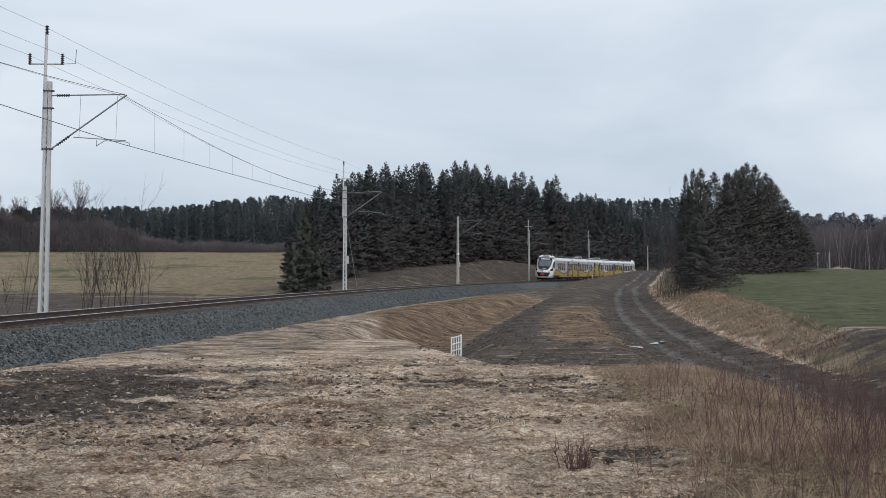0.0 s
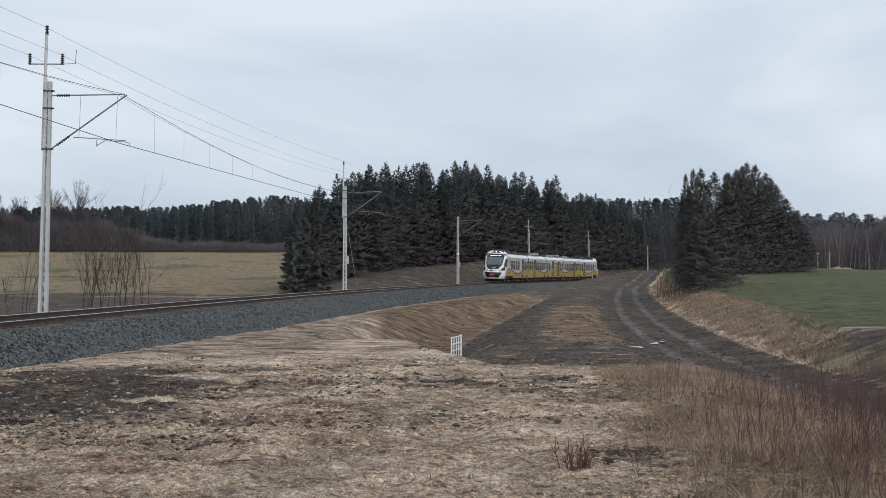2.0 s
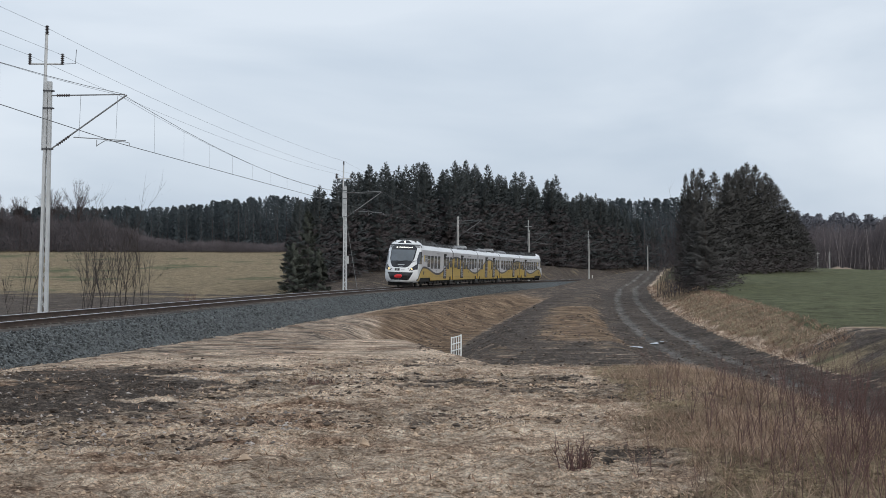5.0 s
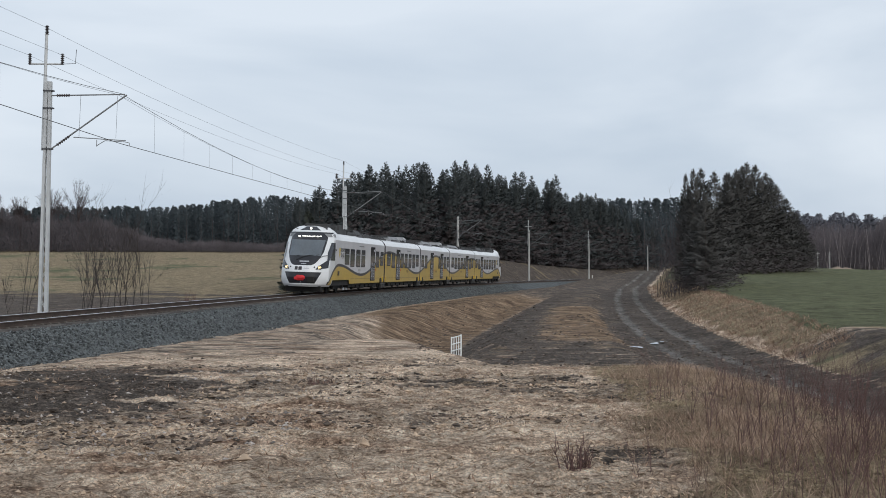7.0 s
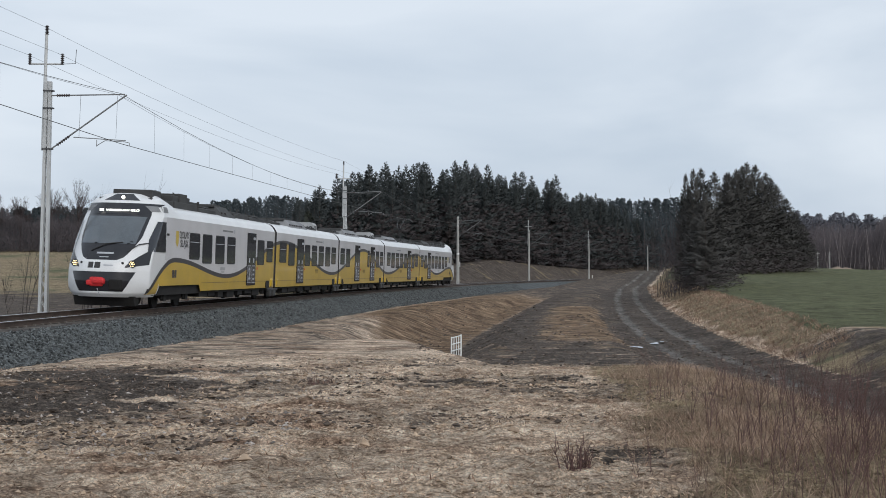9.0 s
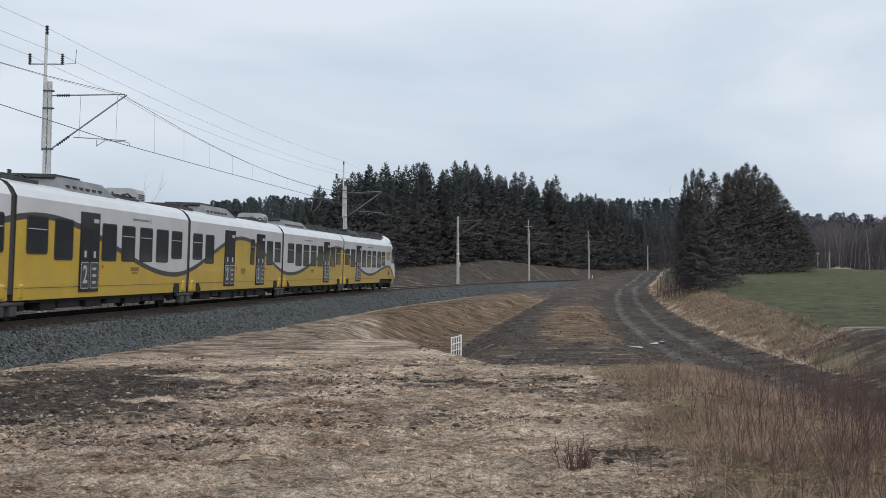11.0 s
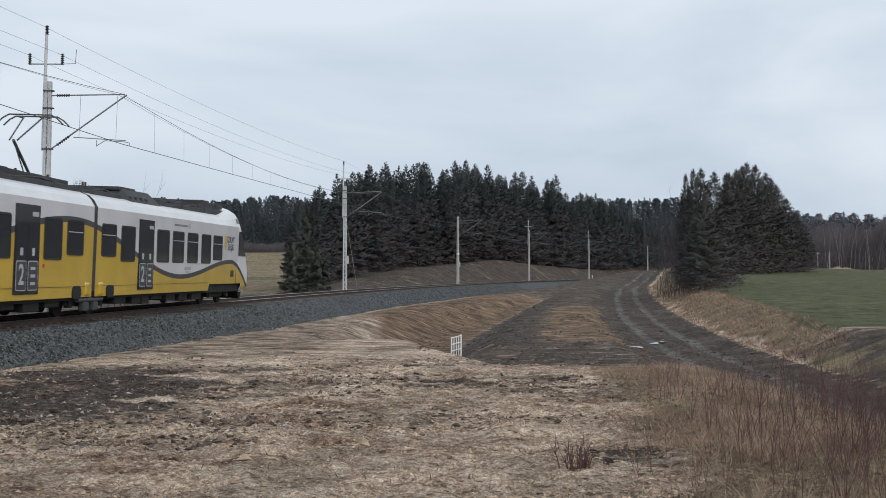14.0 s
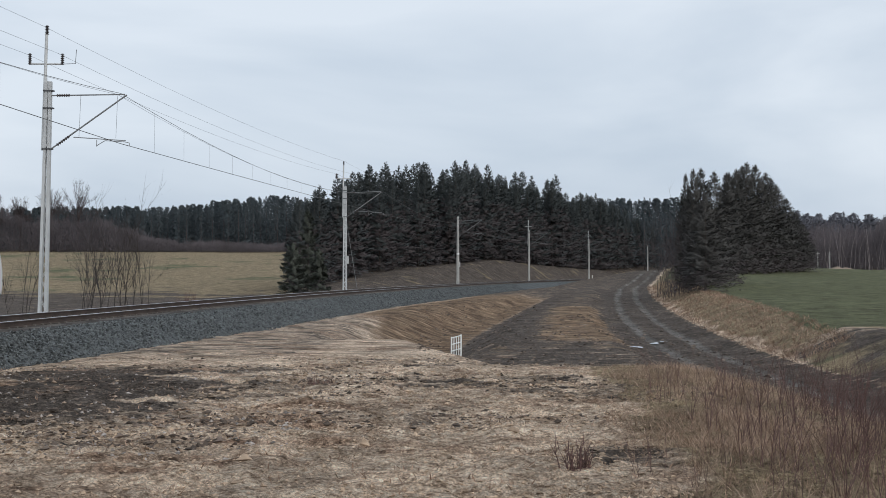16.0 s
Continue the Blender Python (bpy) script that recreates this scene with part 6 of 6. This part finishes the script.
rng = np.random.default_rng(5)
items = []
for k in range(64):
    y = rng.uniform(316, 338)
    d = 1.08 - 0.28 * rng.uniform(0, 1) ** 1.5
    x = along(d, y)
    twig_tubes(rng, items, (x, y, gz(x, y) - 0.3), np.array((0, 0, 1.0)), rng.uniform(8, 13.5), rng.uniform(0.045, 0.085), 0, 0)
tagged(twigs_mesh("birch_row", items, M_BIRCH), "bare pale birches at the field's far edge", "birches", kind="stuff")


def bare_tree(seed, H, width):
    """A tall leafless tree: trunk, limbs, and a domed crown of fine twigs."""
    rg = np.random.default_rng(seed)
    t = thing("bare_tree", "tall leafless deciduous tree at the forest edge", "tree", "bare trees")
    items = []
    tops = []
    for k in range(26):
        a, e = rg.uniform(0, math.tau), rg.uniform(0.0, 1.0)
        tip = np.array((math.cos(a) * width * math.sqrt(1 - e * e) * rg.uniform(0.6, 1), math.sin(a) * width * math.sqrt(1 - e * e) * rg.uniform(0.6, 1), H * (0.55 + 0.45 * e)))
        root = np.array((0, 0, H * rg.uniform(0.3, 0.6)))
        items.append(([root, root * 0.5 + tip * 0.5 + np.array((0, 0, 0.5)), tip], 0.09))
        tops.append((root, tip))
    items.append(([np.array((0, 0, -0.5)), np.array((0.1, 0, H * 0.4)), np.array((0, 0, H * 0.75))], 0.28))
    tr = twigs_mesh("limbs", items, M_FARBARK, t)
    n = 1900
    pick = rg.integers(0, len(tops), n)
    u = rg.uniform(0.35, 1.0, n)
    R0, T0 = np.array([q[0] for q in tops])[pick], np.array([q[1] for q in tops])[pick]
    P = R0 + (T0 - R0) * u[:, None] + rg.normal(0, 0.25, (n, 3))
    W = unit(unit(T0 - R0) + rg.normal(0, 0.45, (n, 3)) + np.array((0, 0, 0.25))) * rg.uniform(0.7, 1.7, (n, 1))
    S = unit(np.cross(W, rg.normal(0, 1, (n, 3)))) * 0.032
    c = new("twigs", blade_mesh("twigs", P, W, S, [M_FARBARK]))
    c.parent = t
    return t


for k, (d, y, H, wd) in enumerate(((-1.01, 425.0, 18.0, 4.5), (-0.955, 426.0, 18.2, 4.0), (-0.885, 424.0, 20.0, 6.5), (-0.825, 425.0, 22.5, 10.0), (1.035, 318.0, 16.0, 4.0))):
    o = bare_tree(500 + k, H, wd)
    o.matrix_basis = Matrix.Translation((along(d, y), y, gz(along(d, y), y)))

# bare brush on the road side of the clump
brush = [shrub(400 + k, 14, 5.2, 0.022, 0.9, M_FARBARK, "bare_brush", "tall bare grey-brown brush against the spruces", "brush", "brush beside the dirt road", 2, 4) for k in range(2)]
for k, (d, y, f) in enumerate(((0.512, 106.0, 0.9), (0.525, 103.0, 0.8), (0.50, 112.0, 1.0), (0.545, 101.0, 0.9), (0.535, 109.0, 1.1), (0.548, 111.0, 1.2))):
    x = along(d, y)
    m = Matrix.Translation((x, y, gz(x, y)))
    o = brush[k] if k < 2 else copy_thing(brush[k % 2], m)
    o.matrix_basis = m @ Matrix.Diagonal((f, f, f, 1))

# two far poles and the sandy heap by them
for d, y in ((0.846, 300.0), (0.873, 305.0)):
    x = along(d, y)
    p = thing("line_pole", "pale concrete pole with a short cross arm at the field's edge", "pole", "far line poles", Matrix.Translation((x, y, gz(x, y))))
    bm = bmesh.new()
    tube(bm, ((0, 0, -0.5), (0, 0, 4.3)), 0.13, 8, 0.08)
    part("shaft", bm, M_CONC, p)
    bm = bmesh.new()
    box(bm, -0.5, 0.5, -0.04, 0.04, 3.7, 3.78)
    part("cross_arm", bm, M_CONC, p)
rows = []
for j in range(9):
    r = j / 8
    rows.append([Vector((5.2 * r * math.cos(k * math.tau / 28), 2.6 * r * math.sin(k * math.tau / 28), 0.75 * (1 - r * r) ** 1.5 + 0.6 * noise.noise((3 * r * math.cos(k * math.tau / 28), 3 * r * math.sin(k * math.tau / 28), 2.0)) * (1 - r * r) - 0.15)) for k in range(29)])
heap = part("spoil_heap", grid_sheet(rows), M_BANK)
heap.matrix_basis = Matrix.Translation((along(0.893, 306.0), 306.0, gz(along(0.893, 306.0), 306.0)))
tagged(heap, "pale sandy spoil heap at the field's far edge", "spoil heap")


# ---- grass, clods and stones ----
def tufts(name, label, seed, places, mat, blades, h0, h1, width):
    rng = np.random.default_rng(seed)
    P = np.repeat(np.array(places), blades, 0)
    n = len(P)
    P = P + np.stack((rng.normal(0, 0.07, n), rng.normal(0, 0.07, n), np.zeros(n)), 1)
    P[:, 2] = ground_z(P[:, 0], P[:, 1]) - 0.02
    h = rng.uniform(h0, h1, n)
    W = np.stack((rng.normal(0, 0.85, n), rng.normal(0, 0.85, n), np.ones(n)), 1) * h[:, None]
    a = rng.uniform(0, math.tau, n)
    S = np.stack((np.cos(a), np.sin(a), np.zeros(n)), 1) * (width * rng.uniform(0.6, 1.4, n))[:, None]
    ob = new(name, blade_mesh(name, P, W, S, [mat]))
    return tagged(ob, label, "dry grass", kind="stuff")


rng = np.random.default_rng(77)
spots = []
while len(spots) < 3900:
    y = 8.5 * (26.0 / 8.5) ** rng.uniform()
    x = rng.uniform(1.0, 7.0)
    e = x - 0.08 * (y - 10)
    if rng.uniform() < float(sstep(1.3, 2.6, e) * (1 - sstep(5.6, 7.0, x)) * (0.22 + 0.78 * sstep(0.40, 0.52, fbm(np.array(x * 0.9), np.array(y * 0.7), 3, 71)))):
        spots.append((x, y, 0.0))
tufts("dry_grass", "tangled dry brown grass on the edge of the fill", 1, spots[:1300], M_STRAW, 14, 0.04, 0.20, 0.0021)
tufts("dry_grass", "pale straw-coloured grass on the edge of the fill", 4, spots[1300:], M_PALEGRASS, 15, 0.04, 0.22, 0.0021)
spots = []
while len(spots) < 5200:
    y = 45.0 * (150.0 / 45.0) ** rng.uniform()
    x = float(road_x(y)) + rng.uniform(2.3, 7.5)
    if x < 13.4 + (y - 38) * 0.11:
        spots.append((x, y, 0.0))
tufts("dry_grass", "matted pale dry grass beside the dirt road", 5, spots[::3], M_PALEGRASS, 6, 0.05, 0.20, 0.010)
tufts("dry_grass", "matted brown dry grass beside the dirt road", 2, spots[1::3], M_STRAW, 6, 0.05, 0.22, 0.012)
spots = []
while len(spots) < 700:
    y = rng.uniform(8.5, 28.0)
    x = rng.uniform(-0.40, 0.22) * y
    if off_s(np.array(x), np.array(y))[0] > 4.0:
        spots.append((x, y, 0.0))
tufts("sparse_weeds", "sparse dry weeds on bare sandy soil", 3, spots, M_STRAW, 5, 0.03, 0.10, 0.005)


def lumps(name, label, category, seed, P, size, mat, flat=0.6):
    """Small rough stones or clods: eight-faced lumps of uneven shape."""
    rng = np.random.default_rng(seed)
    n = len(P)
    base = np.array(((1, 0, 0), (0, 1, 0), (-1, 0, 0), (0, -1, 0), (0, 0, 1), (0, 0, -1)), float)
    V = base[None] * rng.uniform(0.6, 1.3, (n, 6, 1)) * np.array((1, 1, flat))
    V = V + rng.normal(0, 0.18, (n, 6, 3))
    a = rng.uniform(0, math.tau, n)
    c, s_ = np.cos(a)[:, None], np.sin(a)[:, None]
    V = np.stack((V[..., 0] * c - V[..., 1] * s_, V[..., 0] * s_ + V[..., 1] * c, V[..., 2]), 2) * size[:, None, None] + P[:, None]
    F = np.array(((0, 1, 4), (1, 2, 4), (2, 3, 4), (3, 0, 4), (1, 0, 5), (2, 1, 5), (3, 2, 5), (0, 3, 5)))
    faces = (np.arange(n)[:, None, None] * 6 + F[None]).reshape(-1, 3)
    ob = mesh_of(name, V.reshape(-1, 3).tolist(), faces.tolist(), mat)
    return tagged(ob, label, category, kind="stuff")


def scatter(seed, n, y0, y1, a0, a1, keep):
    rng = np.random.default_rng(seed)
    y = y0 * (y1 / y0) ** rng.uniform(0, 1, n * 3)
    x = rng.uniform(a0, a1, n * 3) * y
    ok = keep(x, y, rng.uniform(0, 1, n * 3))
    x, y = x[ok][:n], y[ok][:n]
    return np.stack((x, y, ground_z(x, y)), 1), rng


on_fill = lambda x, y, u: ((off_s(x, y)[0] > 9.5) | (y < 15) | (u < 0.06)) & (off_s(x, y)[0] > 3.6) & (x < 1.9 + 0.08 * (y - 10)) & (u < 0.25 + 1.5 * np.clip(fbm(x * 0.7, y * 1.2, 3, 60) - 0.36, 0, 1) / 0.3)
P, rg = scatter(1, 20000, 8.5, 32.0, -0.40, 0.26, on_fill)
lumps("soil_clods", "crumbled pale sandy clods", "clods", 11, P, 0.010 + 0.032 * rg.uniform(0, 1, len(P)) ** 3 * np.clip(P[:, 1] / 14, 0.7, 1.6), M_CLOD, 0.5)
P, rg = scatter(2, 7000, 12.5, 30.0, -0.40, 0.26, lambda x, y, u: (off_s(x, y)[0] > 3.6) & (x < 5.2) & (u < 4 * np.clip(fbm(x * 0.25, y * 0.5, 4, 20) - 0.47, 0, 1) / 0.2))
lumps("dark_clods", "dark clods of wet soil", "clods", 12, P, 0.015 + 0.05 * rg.uniform(0, 1, len(P)) ** 3, M_DARKCLOD, 0.45)
P, rg = scatter(3, 5000, 34.0, 120.0, -0.02, 0.30, lambda x, y, u: (x < road_x(y) + 2) & (off_s(x, y)[0] > 5))
lumps("ditch_clods", "dark clods and roots along the ditch", "clods", 13, P, 0.03 + 0.10 * rg.uniform(0, 1, len(P)) ** 3, M_DARKCLOD, 0.4)
P, rg = scatter(6, 1500, 12.0, 27.0, -0.40, -0.04, lambda x, y, u: (off_s(x, y)[0] > 4.2) & (off_s(x, y)[0] < 12.0))
lumps("pale_pebbles", "pale pebbles and chippings on the dark soil", "pebbles", 16, P, 0.012 + 0.030 * rg.uniform(0, 1, len(P)) ** 2, M_PEBBLE, 0.6)
P, rg = scatter(4, 70, 9.5, 27.0, -0.40, 0.2, lambda x, y, u: (off_s(x, y)[0] > 4.0) & (x < 4.5))
lumps("field_stones", "scattered small grey stones on the soil", "stones", 14, P, 0.03 + 0.05 * rg.uniform(0, 1, len(P)) ** 2, M_CLOD, 0.6)

# ballast stones on the shoulder that faces the camera
rng = np.random.default_rng(9)
n = 27000
ss = 88.0 - 150.0 * rng.uniform(0, 1, n) ** 1.5
oo = rng.uniform(1.55, 3.75, n)
prof = np.interp(oo, (1.3, 1.75, 2.2, 2.6, 3.0, 3.5, 3.9), (-0.18, -0.19, -0.42, -0.62, -0.82, -1.02, -1.12)) - oo * CANT
aa = ARC_0 + ss / ARC_R
P = np.stack((ARC_C[0] + (ARC_R - oo) * np.cos(aa), ARC_C[1] + (ARC_R - oo) * np.sin(aa), prof + 0.012), 1)
P[:, 2] = np.maximum(P[:, 2], ground_z(P[:, 0], P[:, 1]) + 0.005)
lumps("ballast_stones", "loose blue-grey granite ballast stones", "ballast", 15, P, rng.uniform(0.024, 0.052, n), M_STONE, 0.8)

# ---- small things ----
gate = thing("culvert_railing", "white-painted steel mesh railing at the culvert's mouth", "railing", m=pose(0.33, 50.0, -2.28, 0, 0, 68))
for u in (0.0, 1.0):
    bm = bmesh.new()
    tube(bm, ((u, 0, -0.3), (u, 0, 1.12 + 0.05 * u)), 0.03, 6)
    part("post", bm, M_PLATE, gate)
for k in range(5):
    bm = bmesh.new()
    z = 0.08 + 0.25 * k
    tube(bm, ((0, 0, z), (1.0, 0, z + 0.05)), 0.022, 6)
    part("rail_bar", bm, M_PLATE, gate)
for k in range(1, 4):
    bm = bmesh.new()
    tube(bm, ((k * 0.25, 0, 0.06), (k * 0.25, 0, 1.12)), 0.018, 6)
    part("upright", bm, M_PLATE, gate)
bm = bmesh.new()
box(bm, -0.25, 1.2, -0.5, 0.15, -0.8, 0.02, 0.03)
hw = part("culvert_headwall", bm, M_CONC)
hw.matrix_basis = pose(0.33, 50.0, -2.28, 0, 0, 68)
tagged(hw, "low pale concrete culvert headwall in the ditch", "headwall")

x, y = track_xy(-131.0, 2.7)
bm = bmesh.new()
tube(bm, ((0, 0, -0.9), (0, 0, 0.75)), 0.07, 8)
mk = part("marker_post", bm, M_PLATE)
mk.matrix_basis = pose(x, y, 0)
tagged(mk, "short white marker post beside the track", "post")

for (x, y, a, b, rz) in ((7.75, 53.0, 0.20, 0.40, 20), (9.25, 57.5, 0.17, 0.42, -15), (9.7, 58.2, 0.12, 0.26, 10)):
    bm = bmesh.new()
    ring = []
    for k in range(22):
        t = k * math.tau / 22
        q = 1 + 0.25 * math.sin(3 * t + x) + 0.12 * math.sin(5 * t)
        ring.append(bm.verts.new((a * q * math.cos(t), b * 1.6 * q * math.sin(t), 0.0)))
    bm.faces.new(ring)
    w = part("puddle", bm, M_WATER)
    zz = float(np.mean(ground_z(np.array([x - 0.2, x, x + 0.2]), np.array([y, y, y])))) + 0.035
    w.matrix_basis = pose(x, y, zz, 0, 0, rz)
    tagged(w, "shallow pale puddle in the muddy track", "puddle", "puddles")

# ---- sleepers with their fastenings ----
bm = bmesh.new()
box(bm, -0.13, 0.13, -1.3, 1.3, -0.40, -0.175, 0.015)
for y in (-0.7535, 0.7535):
    for e in (-0.1, 0.1):
        box(bm, -0.05, 0.05, y + e - 0.03, y + e + 0.03, -0.18, -0.135)
first = part("sleeper", bm, M_SLEEPER, track)
first.matrix_basis = track_pose(86.0, 0, 0, True)
for k in range(1, 300):
    o = new("sleeper", first.data)
    o.parent = track
    o.matrix_basis = track_pose(86.0 - 0.6 * k, 0, 0, True) @ pose(0, random.uniform(-0.015, 0.015), random.uniform(-0.006, 0.004))


# ---- the run of the train along the curve ----
def motions():
    for i, car in enumerate(cars):
        mid = (JOINTS[i] + JOINTS[i + 1]) / 2
        walk(car, [(k * 0.5, track_pose(train_nose(k * 0.5) - mid, 0, 0, True)) for k in range(33)])


motions()
